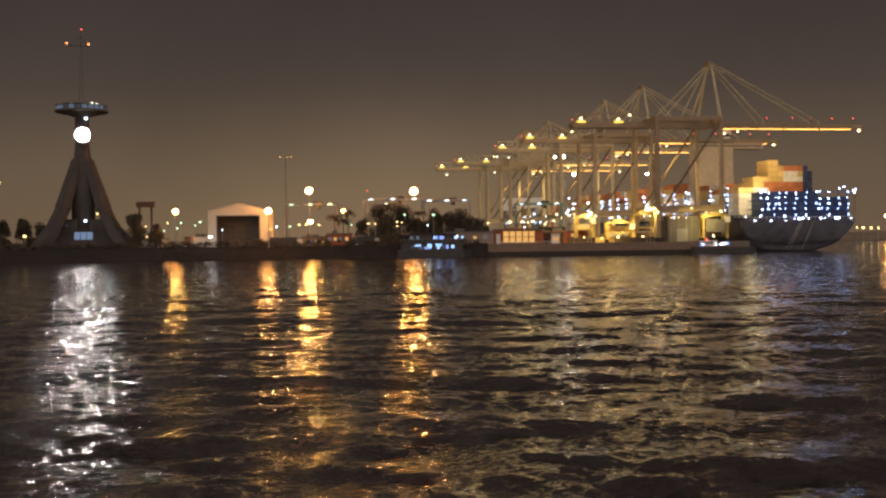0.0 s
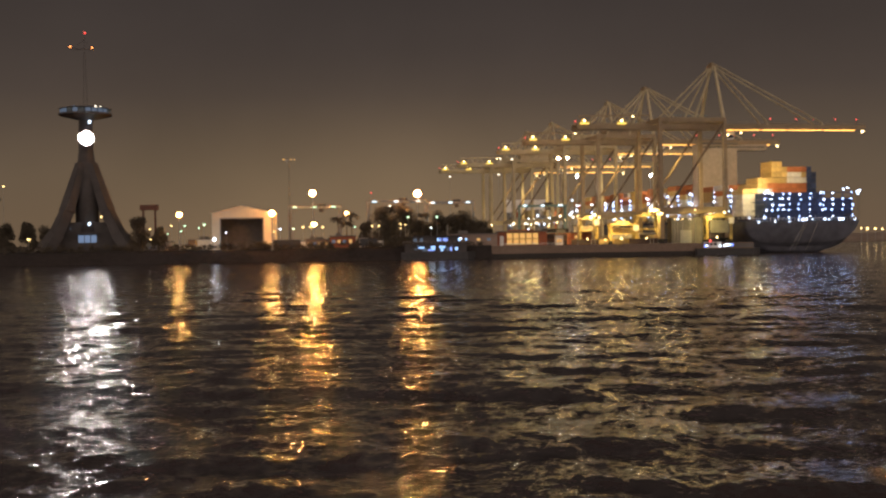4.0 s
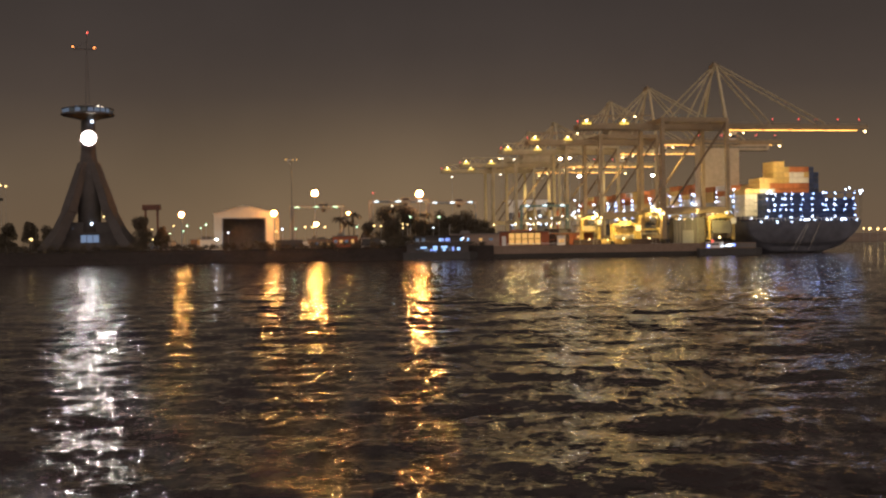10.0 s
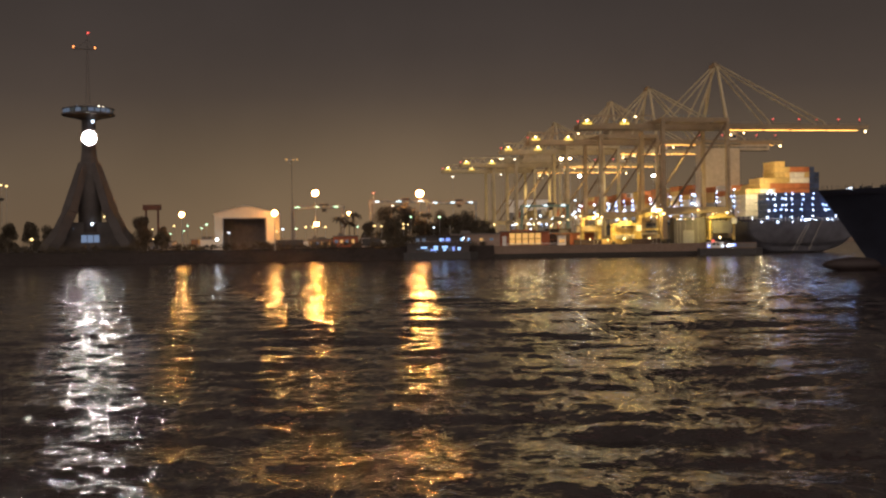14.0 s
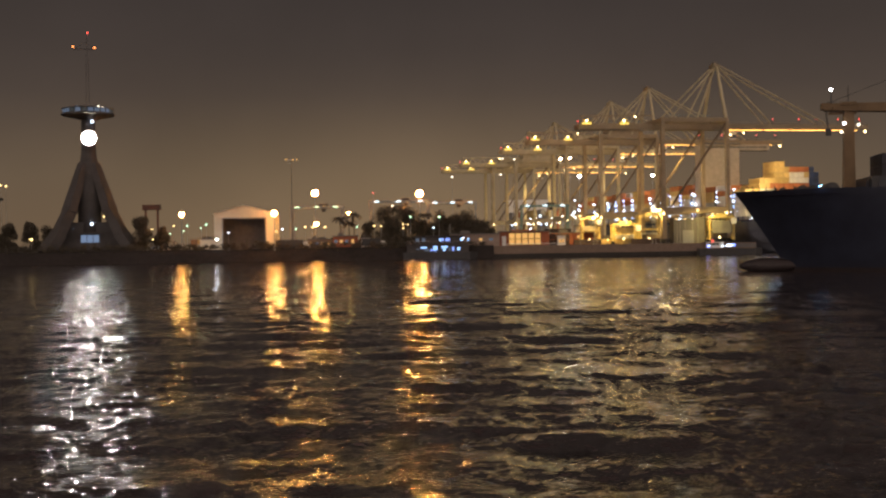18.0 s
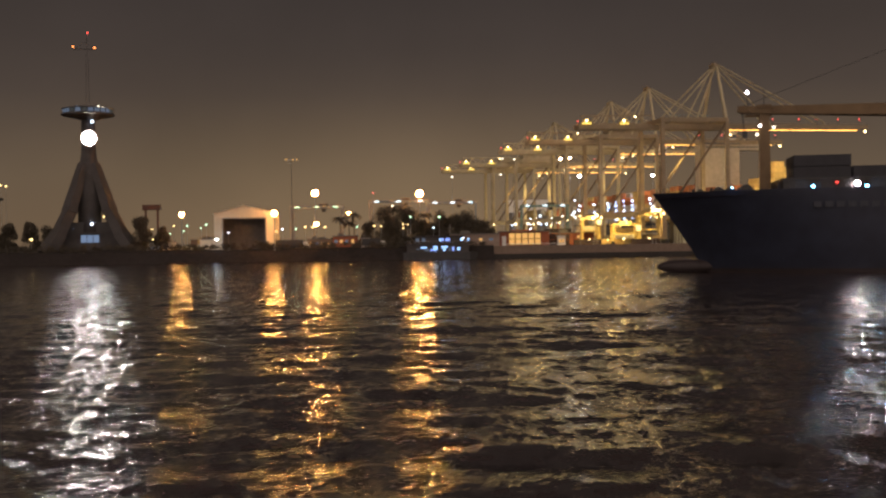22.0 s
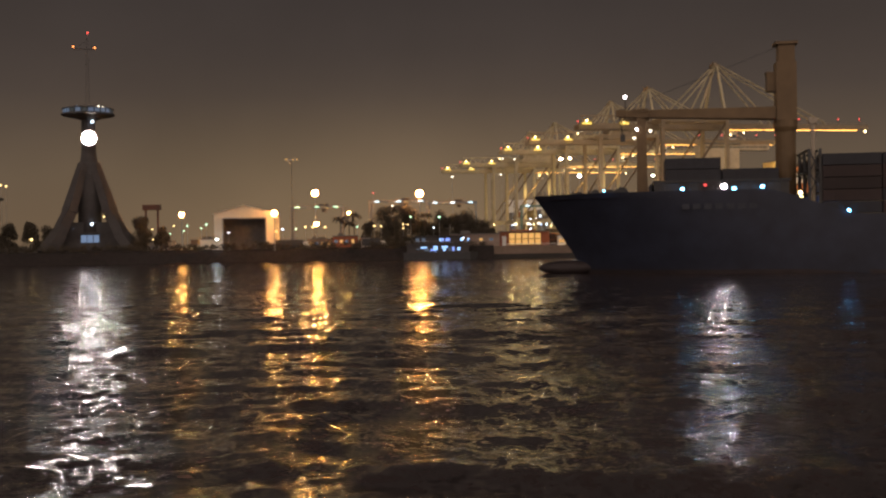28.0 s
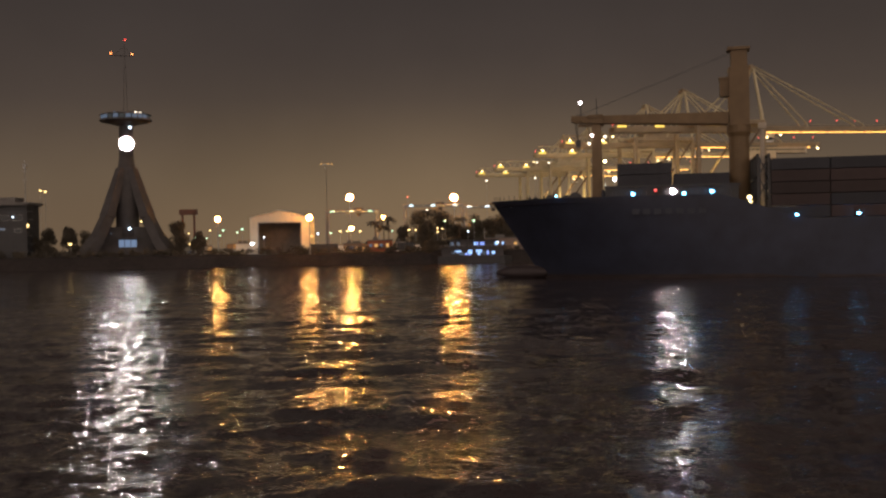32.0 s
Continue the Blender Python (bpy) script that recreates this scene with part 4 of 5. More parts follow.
# ---- the ship that sails past ----
def passing_ship():
    s = thing("container_ship", 0, 0, 0, "dark navy feeder container ship with deck cranes under way", "ship")

    def top(a):
        return 17.6 if a < 49 else (12.2 if a > 62 else 17.6 - 5.4 * (a - 49) / 13)

    def stem(z):
        return 11.6 * max(0.0, 1 - max(z, -1.0) / 17.6) ** 0.95

    me, rings = hull_mesh("hull", 165, 29, top, stem, 17, 9.5, 18, "hull", "boot", 1.2)
    part("hull", me, None, s, "dark navy hull with raked flared bow")

    def draw_deck(bm):
        lo = [(x, y) for x, y, z in (r[-1] for r in rings)]
        zs = [r[-1][2] - 1.1 for r in rings]
        vl, vr = [bm.verts.new((x, y - 0.05, z)) for (x, y), z in zip(lo, zs)], [bm.verts.new((x, -y + 0.05, z)) for (x, y), z in zip(lo, zs)]
        for k in range(1, len(vl) - 1):
            bm.faces.new((vl[k], vr[k], vr[k + 1], vl[k + 1]))
    part("deck", draw_deck, "deck", s)
    part("bulb", lambda bm: (bmesh.ops.create_uvsphere(bm, u_segments=20, v_segments=12, radius=1.0, matrix=Matrix.Translation((-7.1, 0, 2.0)) @ Matrix.Diagonal((6.4, 1.9, 1.55, 1))),), "boot", s, "bulbous bow just above the water", smooth=True)
    for r in rings[3:24]:
        for sy in (-0.98, 0.98):
            part("rail_post", lambda bm: tube(bm, (r[-1][0], sy * r[-1][1], r[-1][2]), (r[-1][0], sy * r[-1][1], r[-1][2] + 1.0), 0.05, 0.05, 5), "dark", s)
    for x, y, sx, sz in ((-13.5, 3, 2.6, 1.9), (-16.4, -3, 2.6, 2.2), (-19, 4.5, 1.4, 2.6), (-10, 0, 1.2, 1.4)):
        part("winch", lambda bm: (tube(bm, (x, y - 1.5, 17.6), (x, y + 1.5, 17.6), sz * 0.55, sz * 0.55, 12), box(bm, x - sx / 2, x + sx / 2, y - 1.7, y + 1.7, 16.4, 17.3), tube(bm, (x + 1.4, y, 16.4), (x + 1.4, y, 18.4), 0.3)), "dark", s)
    part("breakwater", lambda bm: box(bm, -25.2, -24.8, -10, 10, 16.4, 19.2), "hull", s)
    # crutch post that carries the resting jib, with the masthead light
    post = part("crutch_post", lambda bm: (beam(bm, (-23.4, 0, 16.4), (-23.4, 0, 35.2), 2.3, 2.3, 1.9, 1.9), beam(bm, (-25.0, 0, 33.6), (-19.4, 0, 33.6), 0.5), box(bm, -24.8, -21.6, -1.6, 1.6, 35.2, 35.8)), "house", s)
    part("mast", lambda bm: (tube(bm, (-20.0, 0, 33.6), (-20.0, 0, 38.2), 0.16, 0.12, 6), beam(bm, (-21, 0, 36), (-19, 0, 36), 0.12)), "dark", post)
    part("aerial", lambda bm: tube(bm, (-23.4, 0, 35.8), (-23.4, 0, 39.5), 0.1, 0.06, 6), "dark", post)
    part("masthead_light", lambda bm: ball(bm, (-20.0, 0, 38.6), 0.42), "ship_mast", post)
    for x, y, z, r, m in ((-22.4, 1.3, 31.4, 0.36, "ship_mast"), (-21.8, 1.2, 29.6, 0.35, "white_lamp"), (-25.2, 1.2, 31.0, 0.35, "white_lamp")):
        part("post_lamp", lambda bm: ball(bm, (x, y, z), r), m, post)
    # deck crane
    crane = part("deck_crane", lambda bm: (lathe(bm, [(2.1, 14), (2.1, 30), (2.5, 31), (2.5, 32.5)], 18, -53.2, 0), box(bm, -55.3, -51.2, -2.2, 2.2, 32.4, 44.6), box(bm, -55.0, -51.7, -1.9, 1.9, 44.6, 48.2), box(bm, -55.6, -51.0, -2.3, 2.3, 48.2, 48.8)), "house", s, "tall ochre deck crane housing")
    part("crane_cab", lambda bm: (box(bm, -51.2, -49.4, -1.4, 1.4, 38.6, 42.2), box(bm, -51.4, -49.2, -1.6, 1.6, 42.2, 42.6)), "house", crane)
    part("jib", lambda bm: ([beam(bm, (-51.0, sy * 1.8, 34.0), (-18.6, sy * 0.8, 34.9), 0.85, 2.5, 0.7, 1.4) for sy in (-1, 1)], [beam(bm, (-52 + 5 * k, -1.6, 34.6), (-50 + 5 * k, 1.6, 34.6), 0.3) for k in range(7)],
                            box(bm, -19.6, -18.0, -1.1, 1.1, 34.4, 35.7)), "house", crane, "resting lattice jib")
    part("jib_wire", lambda bm: [tube(bm, (-53.2, y, 48.4), (-18.8, y * 0.5, 35.6), 0.03, 0.03, 5) for y in (-1.2, 1.2)], "dark", crane)
    part("hook", lambda bm: (tube(bm, (-19.0, 0, 34.8), (-19.4, 0, 30.4), 0.08), tube(bm, (-18.6, 0.4, 34.8), (-19.3, 0, 30.4), 0.06), box(bm, -19.9, -18.9, -0.5, 0.5, 29.0, 30.5)), "dark", crane)
    # lattice lashing bridge beside the crane
    for y in (-13, -6.5, 0, 6.5, 13):
        for x in (-55.9, -58.0):
            part("lashing_upright", lambda bm: beam(bm, (x, y, 12), (x, y, 25.4), 0.5), "dark", s)
    for z in (16.6, 20.8, 25.2):
        for x in (-55.9, -58.0):
            part("lashing_rail", lambda bm: beam(bm, (x, -13, z), (x, 13, z), 0.4), "dark", s)
    for y in (-13, 13):
        for z in (16.6, 20.8):
            part("cross_brace", lambda bm: (beam(bm, (-55.9, y, z), (-58.0, y, z + 4.2), 0.25), beam(bm, (-58.0, y, z), (-55.9, y, z + 4.2), 0.25)), "dark", s)
    for y in (-6.5, 0, 6.5):
        part("cross_brace", lambda bm: (beam(bm, (-58.0, y, 16.6), (-58.0, y + 6.5, 25.2), 0.28), beam(bm, (-58.0, y + 6.5, 16.6), (-58.0, y, 25.2), 0.28)), "dark", s)
    part("vent_post", lambda bm: (tube(bm, (-57.0, 10.6, 11), (-57.0, 10.6, 30.6), 0.5, 0.42, 10), box(bm, -57.8, -56.2, 9.9, 11.3, 30.6, 31.8)), "beige", s, "pale slim ventilation post")
    part("deck_house", lambda bm: (box(bm, -52.2, -25.6, -11.5, 11.5, 16.4, 19.4), box(bm, -52.6, -25.4, -11.8, 11.8, 19.4, 19.8), [box(bm, x, x + 0.25, 11.5, 11.7, 16.5, 19.3) for x in range(-51, -26, 3)]), "dark", s)
    for k in range(6):
        part("hatch_coaming", lambda bm: box(bm, -61 - 11.4 * k - 11.38, -61 - 11.4 * k, -13.2, 13.2, 11.0, 12.5), "dark", s)
    # lettering on the bow, too dim to read
    for x in (-45.6, -43.4, -41.2, -39, -36.8, -34.6, -32.4):
        part("name_bar", lambda bm: box(bm, x, x + 1.4, 13.9, 14.4, 13.8, 14.9), "letters", s, "faint unreadable name bar")
    for x, z, r, m in ((-31.2, 18.0, 0.40, "ship_blue"), (-35.7, 18.7, 0.36, "red"), (-39.2, 18.3, 0.46, "ship_flood"), (-41.4, 17.9, 0.40, "ship_blue"), (-46.9, 18.2, 0.42, "ship_blue"),
                       (-54.2, 16.8, 0.5, "crane_lens"), (-54.3, 15.9, 0.42, "crane_lens"), (-58.0, 15.0, 0.2, "white_lamp"),
                       (-63.0, 13.1, 0.36, "ship_blue"), (-74.6, 13.1, 0.36, "ship_blue"), (-86.2, 13.1, 0.36, "ship_blue"), (-97.8, 13.1, 0.36, "ship_blue"), (-15.5, 18.0, 0.22, "ship_blue")):
        lamp = part("side_lamp", lambda bm: (box(bm, x - r, x + r, 11.6, 12.4, z + r * 0.6, z + r * 0.9), beam(bm, (x, 12, z), (x, 11.4, z + 0.8), 0.12)), "dark", s)
        out = 14.6 if x < -60 or m == "ship_flood" else 12.6
        if m == "ship_flood":
            part("lens", lambda bm: tube(bm, (x, out - 0.15, z), (x, out, z), r, r, 20), m, lamp)
            part("reflector", lambda bm: lathe_y(bm, x, z, [(0.2, out - 1.0), (r * 0.8, out - 0.7), (r * 1.12, out - 0.2), (r * 1.12, out + 0.25)], 20), "dark", lamp)
            continue
        part("lens", lambda bm: ball(bm, (x, out, z), r, 0.8), m, lamp)
        part("hood", lambda bm: (box(bm, x - r * 1.3, x + r * 1.3, out - r - 0.5, out - r - 0.3, z - r * 1.2, z + r * 1.3), box(bm, x - r * 1.3, x + r * 1.3, out - r - 0.4, out + r * 0.6, z + r * 1.2, z + r * 1.35)), "dark", lamp)
    return s


SHIP_SCALE, SHIP_SINK = 1.1, -0.86        # the ship's lines above, drawn at nine tenths
M["ship_mast"] = glow("masthead_lens", (1.0, 0.90, 0.95), 9)
ship = passing_ship()
for o in ship.children_recursive:
    if o.data:
        o.data.transform(Matrix.Translation((0, 0, SHIP_SINK)) @ Matrix.Scale(SHIP_SCALE, 4))


def ship_boxes():
    """Containers stowed on the passing ship; each is lashed to it and carried along."""
    rnd = random.Random(21)
    for k in range(2):
        for r in range(4, 9):
            yield -43.0, -12.2 + 2.5 * r, 20.9 + 2.6 * k, "boxes_night"
    for r in range(9):
        yield -55.6, -12.2 + 2.5 * r, 20.9, "boxes_night"
    for bay in range(5):
        for tier in range(5):
            for r in range(12):
                if tier == 4 or r > 9:
                    yield -64.1 - 12.45 * bay - 12.3 - 2.4 * (bay // 2), -15.0 + 2.5 * r, 12.9 + 2.62 * tier, rnd.choice(("boxes_maroon", "boxes_maroon", "boxes_maroon", "boxes_night"))


for x, y, z, colour in ship_boxes():
    ob = part("shipping_container", BOX_MESH[colour], None, ship)
    ob.matrix_basis = pose(x, y, z)


# ---- the ship at the berth ----
def berthed_ship():
    """Local x out from the berth, local y along it; the stern faces the channel."""
    o = CORNER + OUT * 35.9 + ALONG * 22
    s = thing("berthed_container_ship", o.x, o.y, 0, "large dark-hulled container ship moored under the cranes", "ship", rz=BERTH)

    def draw_hull(bm):
        rings = []
        for y, w, rise in ((0, 0.98, 3.6), (2, 1.0, 2.4), (7, 1.0, 0.6), (18, 1.0, -1.5), (40, 1.0, -3), (240, 1.0, -3), (290, 0.6, -3), (318, 0.05, -3)):
            ring = []
            for k in range(13):
                u = k / 12
                z = rise + (14.6 - rise) * (1 - math.cos(u * math.pi / 2)) if y < 20 else rise + (14.6 - rise) * u
                hb = 28.6 * w * (math.sin(min(1, u * 1.0) * math.pi / 2) ** 0.55 if y < 20 else 1 - 0.15 * (1 - u) ** 3)
                ring.append((hb, y - (1 - u) * -6 * (y < 3), z))
            rings.append(ring)
        for sgn in (-1, 1):
            vs = [[bm.verts.new((sgn * hb, y, z)) for hb, y, z in r] for r in rings]
            for a, b in zip(vs, vs[1:]):
                for j in range(12):
                    bm.faces.new((a[j], a[j + 1], b[j + 1], b[j])).smooth = True
        for r in (rings[0],):
            lo = [bm.verts.new((-hb, y, z)) for hb, y, z in r]
            hi = [bm.verts.new((hb, y, z)) for hb, y, z in r]
            for j in range(12):
                bm.faces.new((lo[j], lo[j + 1], hi[j + 1], hi[j]))
        for a, b in zip(rings, rings[1:]):
            bm.faces.new([bm.verts.new(p) for p in ((-a[-1][0], a[-1][1], 14.5), (a[-1][0], a[-1][1], 14.5), (b[-1][0], b[-1][1], 14.5), (-b[-1][0], b[-1][1], 14.5))])
        bmesh.ops.remove_doubles(bm, verts=bm.verts, dist=0.01)
    part("hull", draw_hull, "berth_hull", s, "dark hull with rounded stern")
    part("transom_rail", lambda bm: (beam(bm, (-27, 0.3, 15.8), (27, 0.3, 15.8), 0.15), [beam(bm, (x, 0.3, 14.6), (x, 0.3, 15.8), 0.12) for x in range(-26, 27, 2)]), "white", s)
    for x0, x1 in ((2.0, -6.5), (7.5, -0.5), (1.0, -8.5)):
        part("mooring_rope", lambda bm: tube(bm, (x0, 0.2, 13.8), (x1, -3, 1.0), 0.09, 0.09, 5), "steel", s)
    # lashing bridges with rows of small lamps
    for bay, y in enumerate((4.5, 32, 47, 78, 93, 108, 123, 138, 153, 168, 183, 198, 213, 228, 243, 260, 276)):
        hi = 27.5 if bay == 0 else 30.0
        cols = [-16.4, -13.4, -9.9, -7.9, -4.7, 0.4, 5.8, 11.4, 12.9, 16.9, 22.3, 26.8] if bay == 0 else [-22.6, -20.6, -18.0, -15.6, -13.0]
        part("lashing_bridge", lambda bm: ([beam(bm, (x, y, 14.6), (x, y, hi), 0.35) for x in cols], [beam(bm, (-23, y, z), (24 if bay else 28.0, y, z), 0.3) for z in (15.6, 19.4, 23.2, hi)]), "boxes_blue", s)
        rnd = random.Random(40 + bay)
        for x in cols:
            for z in (16.6, 19.6, 22.0, 24.6, 27.2) if bay == 0 else (19.6, 22.2, 25.0, 27.6, 30.0):
                if rnd.random() < (0.80 if bay == 0 else 0.84):
                    part("deck_lamp", lambda bm: ball(bm, (x + rnd.uniform(-0.6, 0.6), y - 0.5, z + rnd.uniform(-0.35, 0.35)), rnd.uniform(0.32, 0.46) * (1 + 0.003 * y)), rnd.choice(("stern_cold", "reefer", "reefer")), s)
    for x, z, r in ((-22.0, 14.2, 0.42), (-14.0, 14.2, 0.42), (-7.0, 14.2, 0.36), (-2.6, 15.0, 0.36), (-0.4, 15.0, 0.6), (1.4, 15.1, 0.5), (4.4, 15.0, 0.34), (10.6, 15.1, 0.5), (12.6, 14.9, 0.36), (18.0, 15.0, 0.6), (19.6, 15.1, 0.55), (25.6, 14.8, 0.3),
                    (20.0, 28.8, 0.45), (22.0, 29.4, 0.5), (27.0, 27.8, 0.45), (28.2, 28.2, 0.5), (27.4, 26.8, 0.4), (-17.8, 28.2, 0.5), (-16.8, 27.2, 0.4), (-26.6, 16.0, 0.35), (-19.5, 16.2, 0.35)):
        lamp = part("stern_lamp", lambda bm: ball(bm, (x, -0.4, z), r, 0.8), "stern_cold", s)
        part("bracket", lambda bm: tube(bm, (x, 0.3, 14.5), (x, -0.3, z + 0.3), 0.06, 0.06, 5), "dark", lamp)
    part("accommodation", lambda bm: (box(bm, -22, -3, 62, 74, 14.5, 52), ), "beige", s, "white accommodation block")
    part("bridge_wing", lambda bm: box(bm, -24, 14, 63, 70, 52, 55), "beige", s)
    part("bridge_roof", lambda bm: box(bm, -22.4, -2.6, 61.6, 74.4, 55, 55.5), "roof", s)
    for k in range(11):
        part("deck_edge", lambda bm: box(bm, -22.15, -2.85, 61.85, 74.1, 16 + 3.4 * k, 16.3 + 3.4 * k), "beige", s)
    part("bridge_windows", lambda bm: [box(bm, -23 + 2.4 * k, -21 + 2.4 * k, 62.9, 63.02, 53.2, 54.0) for k in range(15)], "roof", s)
    part("funnel", lambda bm: (box(bm, -16, -8, 76, 84, 14.5, 54), box(bm, -15, -9, 77, 83, 54, 57)), "boxes_blue", s)
    return s, o


M["reefer"] = glow("blue_reefer_lamp", (0.34, 0.52, 1.0), 7)
berthed, berth_at = berthed_ship()
BERTH_POSE = pose(berth_at.x, berth_at.y, 0, 0, 0, BERTH)


def stow(x, y, z, colour, length=12.19):
    container(BERTH_POSE @ pose(x, y, z, 0, 0, 90), colour, "stacked aboard the berthed ship", "containers aboard")


rnd = random.Random(14)
# navy stack at the stern behind the lamps, and the lit stack forward of it
for r in range(17):
    for tier in range(5):
        if tier < (5 if r < 11 else 4):
            stow(-12.4 + 2.5 * r, 5.5, 14.6 + 2.6 * tier, "boxes_blue")
LIT = {0: "owtt", 1: "owtt", 2: "twot", 3: "oootttt", 4: "oootttt", 5: "ooottt", 6: "ooowwo", 7: "ooowwo", 8: "ooowwo", 9: "ooowto", 10: "bbbbbb", 11: "bbbbb"}
KEY = {"t": "boxes_tan", "w": "boxes_white", "o": "boxes_orange", "b": "boxes_blue"}
for r in range(12):
    for tier, key in enumerate(LIT[r]):
        stow(-10.4 + 2.5 * r, 19.0, 14.6 + 2.6 * (tier + 4), KEY[key])
for tier in range(5):
    for r in range(3):
        stow(-18.0 + 2.5 * r, 19.0, 14.6 + 2.6 * (tier + 1), "boxes_white" if tier < 4 else "boxes_tan")
for y, tall in ((34, 7), (49, 7), (80, 8)):
    for r in range(18):
        for tier in range(1 if r < 4 else 5, tall - rnd.choice((0, 0, 1))):
            if r < 6 or tier == tall - 1:
                stow(-20.0 + 2.5 * r, y + 1.5, 14.6 + 2.6 * tier, rnd.choice(("boxes_white", "boxes_grey", "boxes_white", "boxes_tan")) if tier < 5 else rnd.choice(("boxes_orange", "boxes_orange", "boxes_tan", "boxes_white", "boxes_orange")))


def far_stow():
    """The bays too far along the ship to pick apart, joined."""
    kinds = ("boxes_orange", "boxes_tan", "boxes_grey", "boxes_white", "boxes_maroon")
    bm = bmesh.new()
    for y, tall in ((95, 8), (110, 7), (125, 8), (140, 7), (155, 8), (170, 7), (185, 8), (200, 8), (215, 7), (230, 8), (245, 8), (262, 7), (278, 7)):
        for r in range(18):
            for tier in range(1, tall - rnd.choice((0, 0, 1))):
                n = len(bm.faces)
                x0, z0 = -20.0 + 2.5 * r - 2.44, 14.6 + 2.6 * tier
                box(bm, x0, x0 + 2.4, y + 0.6, y + 12.8, z0, z0 + 2.56)
                bm.faces.ensure_lookup_table()
                k = rnd.choice((0, 0, 1, 3)) if tier > 4 else rnd.choice((3, 2, 3, 1))
                for f in bm.faces[n:]:
                    f.material_index = k
    me = bpy.data.meshes.new("far_container_stow")
    bm.to_mesh(me)
    bm.free()
    for k in kinds:
        me.materials.append(M[k])
    ob = new("far_container_stow", me)
    ob.matrix_basis = BERTH_POSE
    tagged(ob, "stacked shipping containers far along the berthed ship", "containers", kind="stuff")


far_stow()


# ---- a second ship far along the berth ----
def second_ship():
    o = CORNER + OUT * 33 + ALONG * 360
    s = thing("distant_container_ship", o.x, o.y, 0, "distant dark container ship farther along the berth", "ship", rz=BERTH)
    part("hull", lambda bm: plate(bm, [(-20, 0, -2), (20, 0, -2), (22, 6, -2), (22, 170, -2), (8, 205, -2), (-8, 205, -2), (-22, 170, -2), (-22, 6, -2)], 15), "berth_hull", s)
    part("accommodation", lambda bm: (box(bm, -18, 18, 158, 168, 13, 40), box(bm, -20, 20, 159, 166, 40, 43)), "white", s)
    rnd = random.Random(61)
    kinds = ("boxes_tan", "boxes_white", "boxes_orange", "boxes_grey")
    for bay, y in enumerate((6, 22, 38, 54, 70, 86, 102, 118, 134)):
        for r in range(6):
            hgt = rnd.choice((5, 6, 6, 7))
            part("container_stack", lambda bm: [box(bm, -20 + 2.5 * r, -17.6 + 2.5 * r, y, y + 12.2, 13 + 2.6 * k, 15.55 + 2.6 * k) for k in range(hgt)], kinds[rnd.randrange(4)], s)
        for x in (-20.5, -17.0, -13.6):
            for z in (15.0, 19.5, 24.0):
                if rnd.random() < 0.8:
                    part("deck_lamp", lambda bm: ball(bm, (x, y - 0.8, z + rnd.uniform(-1, 1)), rnd.uniform(0.5, 0.75)), rnd.choice(("stern_cold", "reefer", "stern_cold")), s)


second_ship()


# ---- moored ferry with blue-lit windows ----
def ferry():
    f = thing("moored_ferry", -1, 476.4, 0.9, "dark two-deck ferry moored at the bank with blue-lit windows", "boat")
    part("hull", lambda bm: plate(bm, [(-16, -3.6, -1.5), (12.5, -3.6, -1.5), (15.8, 0, -1.5), (12.5, 3.6, -1.5), (-16, 3.6, -1.5)], 3.7), "dark", f)
    low = part("lower_cabin", lambda bm: (box(bm, -14.5, 12, -3.1, 3.1, 2.2, 5.6), box(bm, -15.2, 12.8, -3.5, 3.5, 5.6, 5.9)), "tower", f)
    up = part("upper_cabin", lambda bm: (box(bm, -11, 9.5, -2.6, 2.6, 5.9, 9.0), box(bm, -12.5, 10.2, -3.2, 3.2, 9.0, 9.3)), "tower", f)
    for x, w, z0, z1, m in ((-10.2, 1.3, 3.4, 3.9, "pane_dim"), (-8.6, 2.6, 3.9, 4.6, "pane_cold"), (-6.9, 2.0, 2.7, 3.8, "pane_dim"), (-4.4, 1.0, 2.7, 3.6, "pane_blue"), (-3.2, 1.8, 3.2, 4.9, "pane_cold"), (-3.0, 1.0, 2.6, 3.0, "pane_blue"),
                            (0.3, 2.6, 3.9, 4.9, "pane_cold"), (0.9, 1.2, 2.7, 3.8, "pane_cold"), (3.4, 0.8, 2.8, 4.2, "pane_dim"), (4.8, 1.0, 2.8, 4.4, "pane_blue"), (7.0, 1.3, 3.0, 4.3, "pane_cold")):
        part("window", lambda bm: box(bm, x, x + w, -3.18, -3.04, z0, z1), m, low)
    for x, w, m in ((-10.6, 1.4, "pane_dim"), (-8.0, 1.4, "pane_dim"), (-0.6, 0.9, "pane_cold"), (0.5, 0.8, "pane_blue"), (2.0, 1.9, "pane_blue"), (8.4, 1.0, "pane_cold")):
        part("window", lambda bm: box(bm, x, x + w, -2.68, -2.55, 6.8, 8.2), m, up)
    part("rail", lambda bm: (beam(bm, (-15, -3.4, 6.9), (12.4, -3.4, 6.9), 0.08), [beam(bm, (x, -3.4, 5.9), (x, -3.4, 6.9), 0.08) for x in range(-15, 13, 2)]), "steel", f)
    part("mast", lambda bm: (tube(bm, (4, 0, 9.3), (4, 0, 14), 0.12), beam(bm, (2.8, 0, 12.4), (5.2, 0, 12.4), 0.1)), "steel", f)
    part("deck_lamp", lambda bm: ball(bm, (9.6, -3.3, 8.0), 0.4), "cold", f)


ferry()


